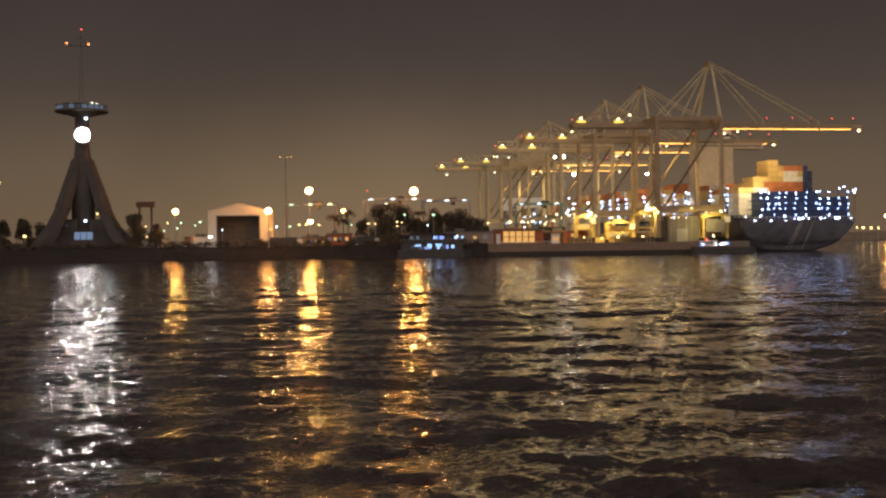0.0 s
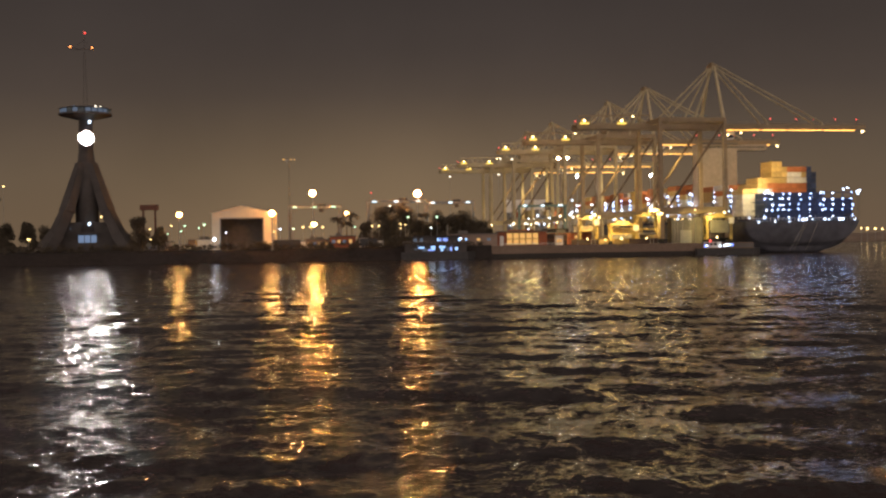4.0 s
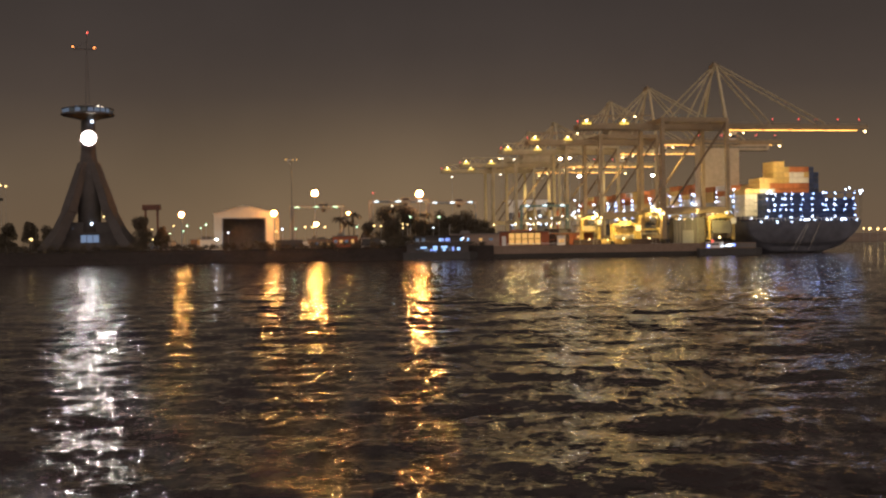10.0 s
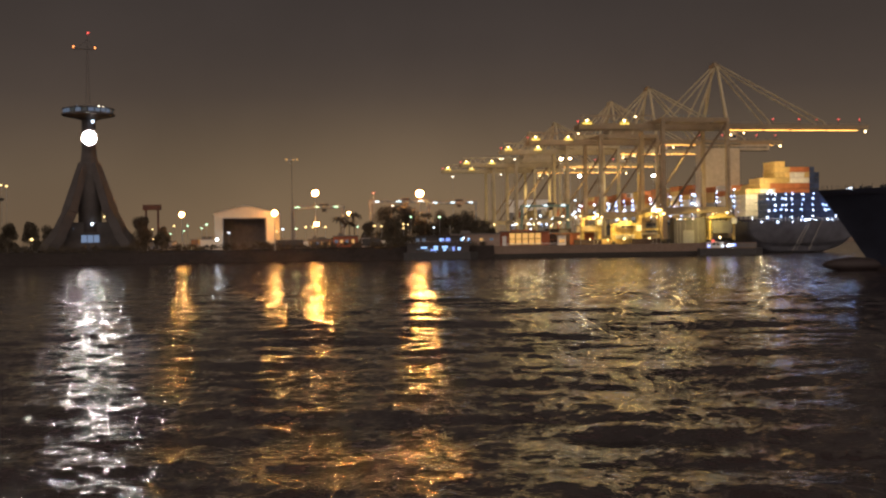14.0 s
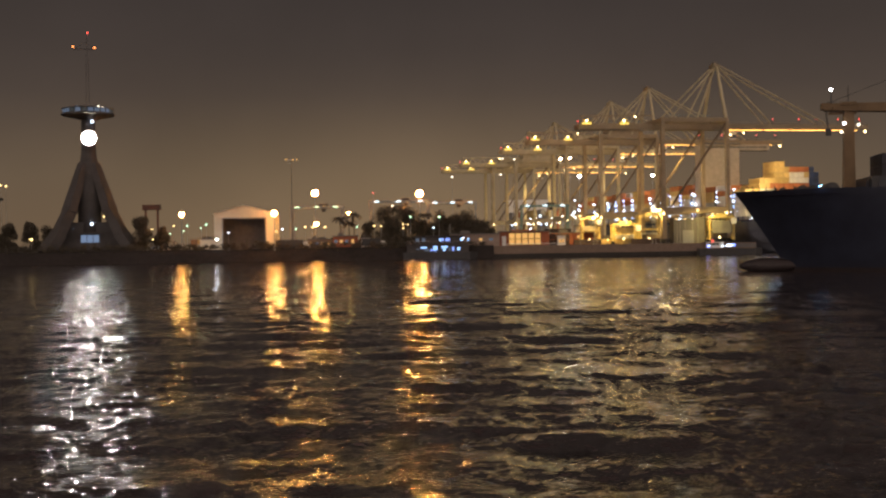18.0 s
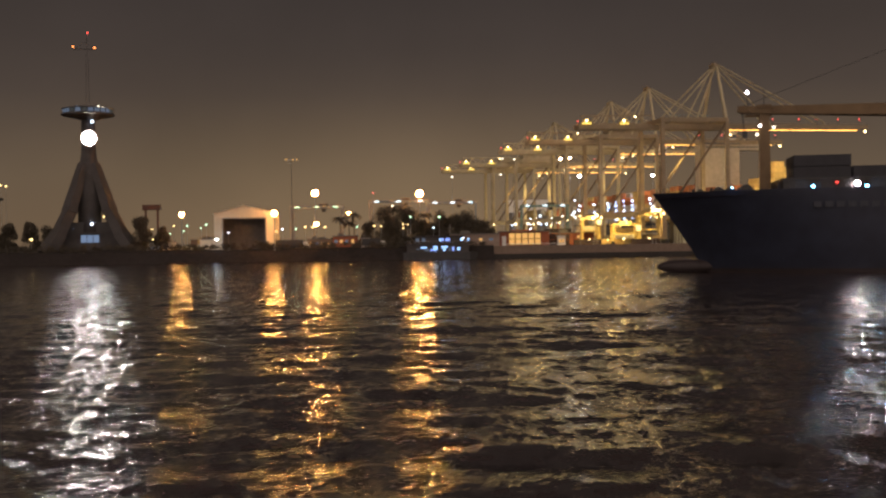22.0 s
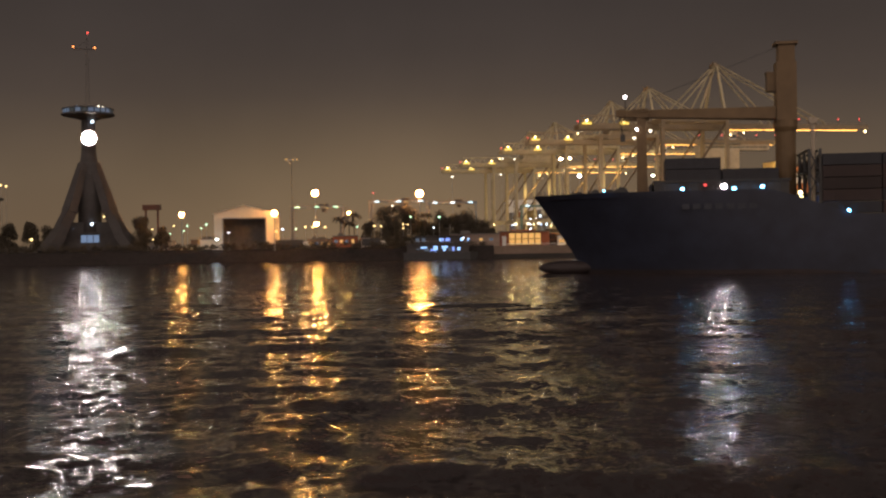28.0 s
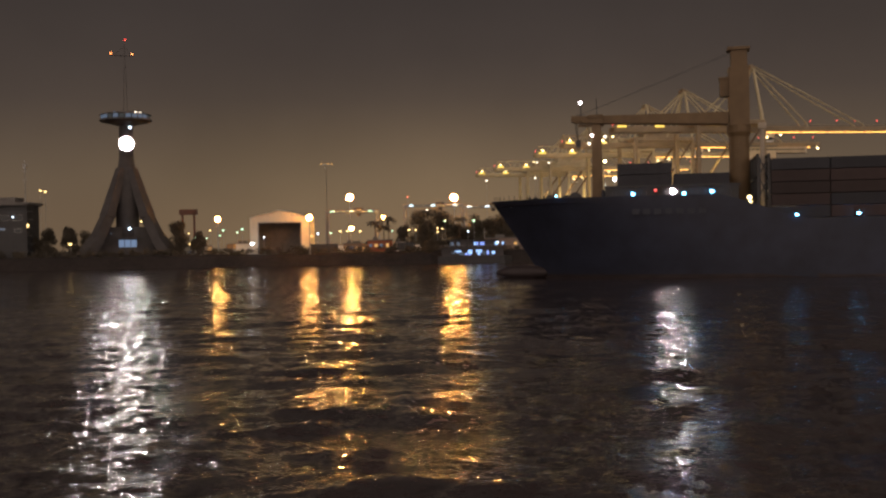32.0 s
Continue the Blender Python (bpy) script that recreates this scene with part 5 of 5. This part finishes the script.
# ---- low work launch moored at the quay corner ----
def work_launch():
    b = thing("work_launch", 115.5, 475.6, 1.3, "low grey work launch with bright deck lamps moored at the quay", "boat")
    part("hull", lambda bm: plate(bm, [(-6, -2.0, -1.9), (18, -2.0, -1.9), (21.5, 0, -1.9), (18, 2.0, -1.9), (-6, 2.0, -1.9)], 3.6), "dark", b)
    part("gunwale", lambda bm: box(bm, -6, 18, -2.1, -1.9, 1.5, 1.9), "brace", b)
    part("cabin", lambda bm: (box(bm, -2.5, 4.5, -1.5, 1.5, 1.7, 4.2), box(bm, -2.8, 4.9, -1.7, 1.7, 4.2, 4.4)), "white", b)
    part("foredeck_cover", lambda bm: (box(bm, 9.0, 18.5, -1.6, 1.6, 1.7, 3.5), box(bm, 8.9, 18.6, -1.65, 1.65, 3.5, 3.6)), "roof", b)
    for x, w in ((-2.0, 1.2), (-0.3, 1.2), (1.4, 1.2)):
        part("window", lambda bm: box(bm, x, x + w, -1.56, -1.48, 3.0, 3.8), "glass", b)
    for x, z, r, m in ((-2.2, 2.6, 0.55, "blue"), (-1.6, 2.9, 0.35, "cold"), (4.0, 2.6, 0.45, "cold"), (5.9, 2.7, 0.5, "cold"), (6.8, 2.9, 0.6, "cold"), (7.8, 2.9, 0.5, "cold"), (8.6, 3.1, 0.5, "blue"), (9.2, 3.0, 0.4, "blue"), (-0.2, 4.8, 0.6, "red")):
        lamp = part("deck_lamp", lambda bm: ball(bm, (x, -1.8, z), r), m, b)
        part("stand", lambda bm: tube(bm, (x, -1.6, 1.6), (x, -1.6, z), 0.06, 0.06, 5), "steel", lamp)


work_launch()


# ---- lit quay building ----
def lit_hall():
    t = thing("quay_hall", 29.5, 490, QZ, "low quay hall with a warmly lit window wall", "building")
    part("wall", lambda bm: (box(bm, -4.5, 14.6, 0, 9, 0, 0.5), box(bm, -4.5, -0.4, 0, 9, 0.5, 6.4), box(bm, 14.1, 17.5, 0, 9, 0, 6.4), box(bm, -0.4, 14.1, 8.6, 9, 0.5, 6.4), box(bm, -0.4, 14.1, 0, 9, 6.0, 6.4)), "brick", t)
    part("roof", lambda bm: box(bm, -5, 18, -0.6, 9.5, 6.4, 6.8), "roof", t)
    for i in range(5):
        for j in range(2):
            part("pane", lambda bm: box(bm, -0.3 + 2.86 * i, 2.2 + 2.86 * i, 0.2, 0.3, 0.7 + 2.7 * j, 3.1 + 2.7 * j), "pane_warm", t)
    part("mullions", lambda bm: ([box(bm, -0.45 + 2.86 * i, -0.2 + 2.86 * i, -0.05, 0.35, 0.5, 6.0) for i in range(6)], box(bm, -0.4, 14.1, -0.05, 0.35, 3.15, 3.35)), "brick", t)
    part("door", lambda bm: box(bm, -3.4, -1.6, -0.06, 0.1, 0, 4.6), "white", t)


lit_hall()


# ---- straddle carriers, sheds and boxes on the quay ----
def straddle_carrier(x, y, w, h, label, load=0.0):
    c = thing("straddle_carrier", x, y, QZ, label, "vehicle", "straddle carriers")
    for sx in (0, w):
        part("side_frame", lambda bm: (box(bm, sx - 0.5, sx + 0.5, -4.5, 4.5, 1.6, 2.8), [beam(bm, (sx, sy, 2.2), (sx, sy, h), 0.8) for sy in (-3.8, 3.8)]), "yellow", c)
        for sy in (-3.6, -1.2, 1.2, 3.6):
            part("wheel", lambda bm: tube(bm, (sx - 0.35, sy, 0.8), (sx + 0.35, sy, 0.8), 0.8, seg=14), "rubber", c)
    part("top_frame", lambda bm: (box(bm, -0.6, w + 0.6, -4.2, 4.2, h, h + 0.9), box(bm, w * 0.25, w * 0.75, -3, 3, h + 0.9, h + 2.0)), "yellow", c)
    part("spreader", lambda bm: (box(bm, 0.9, w - 0.9, -5, 5, h * 0.52, h * 0.52 + 0.6), [tube(bm, (x_, 0, h * 0.52), (x_, 0, h), 0.1) for x_ in (1.4, w - 1.4)]), "yellow", c)
    part("cab", lambda bm: box(bm, w - 1.2, w + 1.0, -6.0, -4.3, h - 2.6, h), "white", c)
    part("work_lamp", lambda bm: ball(bm, (w * 0.4, -4.6, 2.6), 0.45), "crane_lens", c)
    part("ladder", lambda bm: ([beam(bm, (w + 0.55, -4.6 + d, 1.6), (w + 0.55, -4.6 + d, h), 0.1) for d in (0, 0.5)], [beam(bm, (w + 0.55, -4.6, 1.8 + 0.5 * k), (w + 0.55, -4.1, 1.8 + 0.5 * k), 0.06) for k in range(int((h - 2) / 0.5))]), "yellow", c)
    for sx in (0.45, w - 0.45):
        part("diagonal", lambda bm: beam(bm, (sx, -3.8, 2.6), (sx, 3.8, h - 0.6), 0.35), "yellow", c)
    if load:
        part("carried_container", lambda bm: (box(bm, 1.0, w - 1.0, -5.4, 5.6, 4.4, 4.4 + load), [box(bm, 1.2 + 0.6 * k, 1.4 + 0.6 * k, -5.46, -5.4, 4.6, 4.2 + load) for k in range(int((w - 2.4) / 0.6))]), "roof", c, "grey container held in the frame")


straddle_carrier(118.3, 495, 10.4, 11.2, "yellow straddle carrier standing on the lit quay", 5.6)
straddle_carrier(76.5, 500, 11.0, 8.6, "yellow straddle carrier under the cranes")
# the next two are added to stand in for the yellow glow there
straddle_carrier(89.5, 507, 10.0, 12.4, "tall added yellow straddle carrier between crane legs")
straddle_carrier(63.5, 507, 7.6, 11.4, "added yellow straddle carrier in the glow of a flood lamp")


def quay_store():
    t = thing("quay_store", 103.6, 497, QZ, "plain grey quayside store with flat roof", "building")
    part("wall", lambda bm: box(bm, 0, 14.2, 0, 9, 0, 11.2), "roof", t)
    part("roof", lambda bm: box(bm, -0.3, 14.5, -0.3, 9.3, 11.2, 11.6), "roof", t)
    part("door", lambda bm: box(bm, 4, 9, -0.06, 0.05, 0, 6), "steel", t)


quay_store()
# the stack at x 77.4 is an added pale backdrop in place of haze
for x, y, tiers, colours in ((44.5, 497, 2, ("boxes_maroon", "boxes_maroon")), (59.0, 498, 1, ("boxes_maroon",)), (72, 503, 1, ("boxes_tan",)), (48, 520, 3, ("boxes_maroon", "boxes_orange", "boxes_maroon")),
                             (61, 521, 2, ("boxes_tan", "boxes_orange")), (33, 540, 3, ("boxes_maroon", "boxes_tan", "boxes_orange")), (20, 541, 2, ("boxes_blue", "boxes_orange")), (84, 492, 1, ("boxes_maroon",)),
                             (77.4, 511, 3, ("boxes_tan", "boxes_white", "boxes_tan")), (91.0, 517, 2, ("boxes_tan", "boxes_white")), (-40, 530, 2, ("boxes_maroon", "boxes_orange")), (-54, 531, 2, ("boxes_orange", "boxes_maroon")), (-27, 532, 1, ("boxes_grey",)), (-128, 512, 1, ("boxes_white",)), (-114, 514, 2, ("boxes_grey", "boxes_tan"))):
    for k in range(tiers):
        container(pose(x + 0.1 * (k % 2), y, QZ + 2.6 * k), colours[k], "stacked in the yard", "yard containers")


# ---- vehicles and low sheds along the bank ----
def parked_truck(x, y, length, label):
    t = thing("parked_truck", x, y, QZ, label, "truck", "parked trucks")
    part("body", lambda bm: (box(bm, 0, length, -1.3, 1.3, 1.1, 4.3), box(bm, 0.1, length - 0.1, -1.2, 1.2, 4.3, 4.45)), "dark", t)
    cab = part("cab", lambda bm: (box(bm, length + 0.2, length + 2.2, -1.2, 1.2, 0.8, 3.4), plate(bm, [(length + 2.2, -1.2, 0.8), (length + 2.8, -1.2, 0.8), (length + 2.8, 1.2, 0.8), (length + 2.2, 1.2, 0.8)], 1.5)), "white", t)
    part("windscreen", lambda bm: box(bm, length + 2.18, length + 2.28, -1.05, 1.05, 2.2, 3.2), "glass", cab)
    for x_ in (1.4, 2.8, length + 1.2):
        for y_ in (-1.2, 1.2):
            part("wheel", lambda bm: tube(bm, (x_, y_ - 0.2, 0.5), (x_, y_ + 0.2, 0.5), 0.55, seg=12), "rubber", t)


parked_truck(-74, 491, 12, "dark box truck parked behind the bank")
parked_truck(-36, 493, 8, "dark box truck parked near the trees")


def small_building(name, x, y, w, d, h, material, label, windows=()):
    t = thing(name, x, y, QZ, label, "building")
    part("wall", lambda bm: box(bm, 0, w, 0, d, 0, h), material, t)
    part("roof", lambda bm: (box(bm, -0.5, w + 0.5, -0.5, d + 0.5, h, h + 0.4), box(bm, w * 0.2, w * 0.4, d * 0.3, d * 0.6, h + 0.4, h + 1.6)), "roof", t)
    for wx, wz, ww, wh, m in windows:
        win = part("window_frame", lambda bm: box(bm, wx - 0.12, wx + ww + 0.12, -0.06, 0.04, wz - 0.12, wz + wh + 0.12), "steel", t)
        part("pane", lambda bm: box(bm, wx, wx + ww, -0.1, -0.05, wz, wz + wh), m, win)
    return t


pilot = small_building("pilot_station", -217, 492, 14.6, 14, 24.0, "dark", "dark pilot station with overhanging roof beside the channel",
                       ((2, 13.2, 2.6, 0.9, "pane_dim"), (8.5, 17.5, 4, 2.4, "glass"), (2, 17.5, 4.5, 2.4, "glass"), (9, 12.0, 3, 1.6, "glass")))
part("overhang", lambda bm: (box(bm, -1.5, 16.2, -2.2, 15, 24.4, 25.6), box(bm, 2, 9, 1, 11, 25.6, 28.0)), "roof", pilot)
for k in range(6):
    part("stair_landing", lambda bm: (box(bm, 14.6, 17.4, -0.5, 3.5, 3.6 * k + 3.2, 3.6 * k + 3.5), beam(bm, (17.3, -0.4, 3.6 * k), (17.3, -0.4, 3.6 * k + 4.6), 0.14), beam(bm, (14.8, -0.4, 3.6 * k + 0.2), (17.2, -0.4, 3.6 * k + 3.3), 0.5, 0.12)), "dark", pilot)
part("antenna_mast", lambda bm: (tube(bm, (12.5, 4, 24.4), (12.5, 4, 45), 0.25, 0.12, 8), [beam(bm, (11.2, 4, z), (13.8, 4, z), 0.16) for z in (36, 40, 43)], box(bm, 11.9, 13.1, 3.5, 4.5, 41, 42.6)), "steel", pilot)
part("wall_lamp", lambda bm: ball(bm, (8.6, -0.6, 19.2), 0.45), "cold", pilot)
part("wall_lamp", lambda bm: ball(bm, (15.4, -0.9, 15.0), 0.5, 1.8), "warm", pilot)
small_building("yard_office", -140, 506, 16, 8, 4.2, "white", "small white yard office with lit windows", ((4, 1.4, 0.8, 2.4, "pane_warm"), (7, 1.2, 3, 1.2, "pane_dim"), (12, 1.2, 2, 1.2, "pane_dim")))
small_building("customs_shed", -118, 518, 22, 10, 5.0, "concrete", "low grey shed behind the bank", ((3, 2, 4, 1.2, "pane_dim"), (11, 2, 4, 1.2, "pane_warm")))
small_building("workshop", -62, 512, 18, 9, 4.0, "concrete", "low workshop among the yard lamps", ((2, 1.4, 2.4, 1.2, "pane_warm"), (7, 1.4, 2.4, 1.2, "pane_warm"), (12, 1.4, 2.4, 1.2, "pane_dim")))
small_building("red_kiosk", -49.5, 497, 11.0, 5, 5.6, "brick", "low red gatehouse with pale windows near the palms", ((0.8, 2.8, 1.3, 1.2, "pane_dim"), (3.2, 2.8, 1.3, 1.2, "pane_warm"), (5.6, 2.8, 1.3, 1.2, "pane_dim"), (8.4, 2.6, 1.2, 1.6, "pane_warm")))
small_building("guard_hut", -36.5, 496, 3.6, 3.4, 4.6, "white", "small pale guard hut behind the bank", ((0.6, 1.8, 0.9, 1.6, "pane_dim"), (2.0, 1.8, 0.9, 1.6, "pane_dim")))
small_building("store_shed", -60.5, 497, 8.5, 5, 4.4, "concrete", "low grey store shed with small lit windows", ((0.8, 2.0, 1.2, 1.2, "pane_warm"), (3.2, 2.0, 1.2, 1.2, "pane_dim"), (5.8, 2.0, 1.2, 1.2, "pane_warm")))
small_building("harbour_office", 3.5, 488.5, 21.5, 7, 5.6, "office", "long low brown harbour office along the quay", ((7.2, 2.6, 1.0, 1.4, "pane_cold"), (1.2, 2.8, 1.4, 1.0, "pane_dim"), (12.5, 2.8, 1.4, 1.0, "pane_warm"), (17.0, 2.8, 1.4, 1.0, "pane_dim")))
small_building("flood_lit_store", 62.2, 513, 8.6, 6, 8.8, "cladding", "pale flood-lit store between the crane legs", ((1.2, 4.6, 1.4, 1.2, "pane_warm"), (4.6, 4.6, 1.4, 1.2, "pane_dim")))
small_building("gate_kiosk", 50.6, 488.5, 3.4, 3.0, 4.4, "white", "small white kiosk at the quay edge", ((0.6, 1.4, 1.0, 1.4, "pane_warm"), (1.9, 1.4, 0.9, 1.4, "pane_warm")))
small_building("terminal_office", 50, 512, 20, 9, 5.6, "brick", "red-brown terminal office behind the quay", ((2, 3.2, 2.2, 1.2, "pane_warm"), (6, 3.2, 2.2, 1.2, "pane_warm"), (12, 3.2, 2.2, 1.2, "pane_warm")))


# ---- tall thin mast and small jib crane ----
mast = thing("signal_mast", -73.4, 540, QZ, "tall thin mast with a crossarm of small lamps", "mast")
part("pole", lambda bm: tube(bm, (0, 0, 0), (0, 0, 44), 0.22, 0.1, 8), "dark", mast)
part("crossarm", lambda bm: (beam(bm, (-3.4, 0, 43.4), (3.6, 0, 43.4), 0.3), beam(bm, (-2, 0, 43.4), (0, 0, 41), 0.15)), "steel", mast)
for x in (-2.4, 1.0, 2.8):
    part("lamp", lambda bm: ball(bm, (x, -0.4, 43.6), 0.5 if x < 0 else 0.42), "pane_warm", mast)
jib = thing("small_jib_crane", -147, 560, QZ, "small dark red jib crane beyond the sheds", "crane")
part("post", lambda bm: (beam(bm, (-3, 0, 0), (-3, 0, 21.4), 0.9), beam(bm, (3, 0, 0), (3, 0, 21.4), 0.9)), "crane_red", jib)
part("beam", lambda bm: box(bm, -4.5, 4.5, -1, 1, 20.6, 23.4), "crane_red", jib)


# ---- trees ----
def leaf_mesh(name, spots, seed, count=520, size=0.55):
    """Many small tilted leaves round clump centres (x, y, z, radius)."""
    rnd = random.Random(seed)

    def draw(bm):
        for cx, cy, cz, cr in spots:
            for _ in range(count // len(spots)):
                d = Vector((rnd.gauss(0, 1), rnd.gauss(0, 1), rnd.gauss(0, 0.8)))
                d = d.normalized() * cr * rnd.random() ** 0.45
                c = Vector((cx, cy, cz)) + d
                s = size * rnd.uniform(0.6, 1.4)
                a, b = Vector((rnd.gauss(0, 1), rnd.gauss(0, 1), rnd.gauss(0, 1))).normalized(), Vector((rnd.gauss(0, 1), rnd.gauss(0, 1), rnd.gauss(0, 1))).normalized()
                bm.faces.new([bm.verts.new(c + a * s), bm.verts.new(c + b * s), bm.verts.new(c - a * s * 0.7), bm.verts.new(c - b * s * 0.7)])
    return mesh_of(name, draw, "leaf")


def broad_tree(x, y, h, w, seed):
    t = thing("broadleaf_tree", x, y, QZ, "dark broadleaf tree behind the bank", "tree", "trees on the bank")
    rnd = random.Random(seed)
    spots = []
    for k in range(15):
        a = rnd.random() * math.tau
        up = rnd.uniform(0.18, 0.86)
        r = w * 0.5 * rnd.random() ** 0.6 * 0.8 * (1.25 - up)
        spots.append((math.cos(a) * r, math.sin(a) * r, h * up, w * rnd.uniform(0.17, 0.27)))
    part("trunk", lambda bm: (tube(bm, (0, 0, 0), (0.2, 0, h * 0.45), 0.45, 0.28, 8), [tube(bm, (0.2, 0, h * 0.4), s[:3], 0.2, 0.06, 5) for s in spots[:7]]), "bark", t)
    part("crown", leaf_mesh("crown", spots, seed + 1, 6500, 0.33), None, t)


def palm_tree(x, y, h, seed):
    t = thing("palm_tree", x, y, QZ, "dark palm with drooping fronds near the yard lamps", "tree", "palms")
    rnd = random.Random(seed)
    part("trunk", lambda bm: (tube(bm, (0, 0, 0), (0.3, 0, h * 0.5), 0.32, 0.24, 8), tube(bm, (0.3, 0, h * 0.5), (0.2, 0.1, h), 0.24, 0.2, 8)), "bark", t)
    for k in range(16):
        a, lift = k * 2.4, rnd.uniform(-0.2, 0.9)

        def frond(bm):
            p = Vector((0.2, 0.1, h))
            d = Vector((math.cos(a), math.sin(a), lift)).normalized()
            for j in range(6):
                q = p + d * 0.75
                side = d.cross(Vector((0, 0, 1))).normalized()
                w0 = 0.55 * math.sin((j + 0.6) / 6.6 * math.pi) + 0.1
                for sg in (-1, 1):
                    bm.faces.new([bm.verts.new(v) for v in (p, q, q + side * sg * w0 - Vector((0, 0, 0.35)), p + side * sg * w0 * 0.9 - Vector((0, 0, 0.3)))])
                p, d = q, (d - Vector((0, 0, 0.26))).normalized()
        part("frond", frond, "leaf", t)


for row in ((-205, 500, 11.5, 12, 1), (-187, 503, 15.0, 10, 2), (-196, 499, 15.5, 10, 21), (-177, 498, 13.0, 9, 22), (-135.8, 500, 16.5, 12, 3), (-128, 503, 13.0, 8, 4), (-27, 512, 19.5, 16, 5), (-17, 515, 22, 15, 6), (0, 512, 17, 16, 7), (11, 514, 17, 16, 8),
            (20, 518, 14, 10, 9), (-34, 508, 13, 9, 10), (-228, 505, 13, 14, 11), (-5, 509, 12, 12, 13), (-9.5, 511, 14.5, 12, 14), (5.5, 511, 15, 13, 15), (16, 512, 13.5, 11, 16), (-22, 509, 14, 11, 17)):
    broad_tree(*row)
for row in ((-46.5, 500, 13.5, 2), (-40.5, 502, 15.5, 3), (-43, 505, 12.0, 4), (-22.5, 506, 18.5, 5), (-8.5, 507, 15, 6)):
    palm_tree(*row)

def bush_spots(seed, n, x0, x1):
    rnd = random.Random(seed)
    return [(rnd.uniform(x0, x1), rnd.uniform(481, 487), rnd.uniform(5.4, 7.6), rnd.uniform(0.9, 2.1)) for _ in range(n)]


tagged(new("bank_scrub", leaf_mesh("bank_scrub", bush_spots(9, 380, -300, 18), 31, 22000, 0.36)), "dark scrub along the top of the bank", "bushes", kind="stuff")
hedge_rnd = random.Random(77)
HEDGE = [(x + hedge_rnd.uniform(-1.5, 1.5), hedge_rnd.uniform(494, 500), QZ + hedge_rnd.uniform(0.6, 4.6), hedge_rnd.uniform(1.4, 2.6)) for x in range(-27, 27) for _ in range(2)]
tagged(new("hedge", leaf_mesh("hedge", HEDGE, 33, 17000, 0.36)), "dense dark bushes between the bank and the yard", "bushes", kind="stuff")

# ---- far lights beyond the basin ----
for x, y, z, r, m in ((424, 1100, 12.6, 2.6, "warm"), (432, 1100, 12.4, 2.2, "warm"), (418, 1100, 13.0, 1.6, "warm"), (441, 1105, 12.0, 2.0, "warm"), (447, 1100, 24.0, 2.6, "sodium_weak"), (462, 1120, 14, 2.4, "warm"), (480, 1120, 13, 2.0, "white_lamp")):
    t = thing("far_shore_lamp", x, y, -1.0, "small warm lamp on a pole on the far shore", "lamp", "far lamps")
    part("pole", lambda bm: tube(bm, (0, 0, 0), (0, 0, z), 0.2), "steel", t)
    part("lens", lambda bm: ball(bm, (0, -0.2, z + 1), r * 0.6), m, t)


# ---- everything that moves ----
def motions():
    def bow(t):
        return pose(21.9 - 4.61 * (t - 28), 266.2 + 0.77 * (t - 28), 0, 0, 0, 170.6)
    walk(ship, [(t, bow(t)) for t in (0.0, 8.0, 16.0, 24.0, 32.0)])
    walk(water_swell, [(t, pose(0.35 * t - 6, -0.95 * t + 4, 0.05 * math.sin(t * 1.1))) for t in range(0, 33, 1)])
    walk(water_chop, [(t, pose(-0.60 * t + 9, -0.55 * t + 4, 0.06 * math.sin(t * 0.8 + 1.0))) for t in range(0, 33, 1)])


motions()
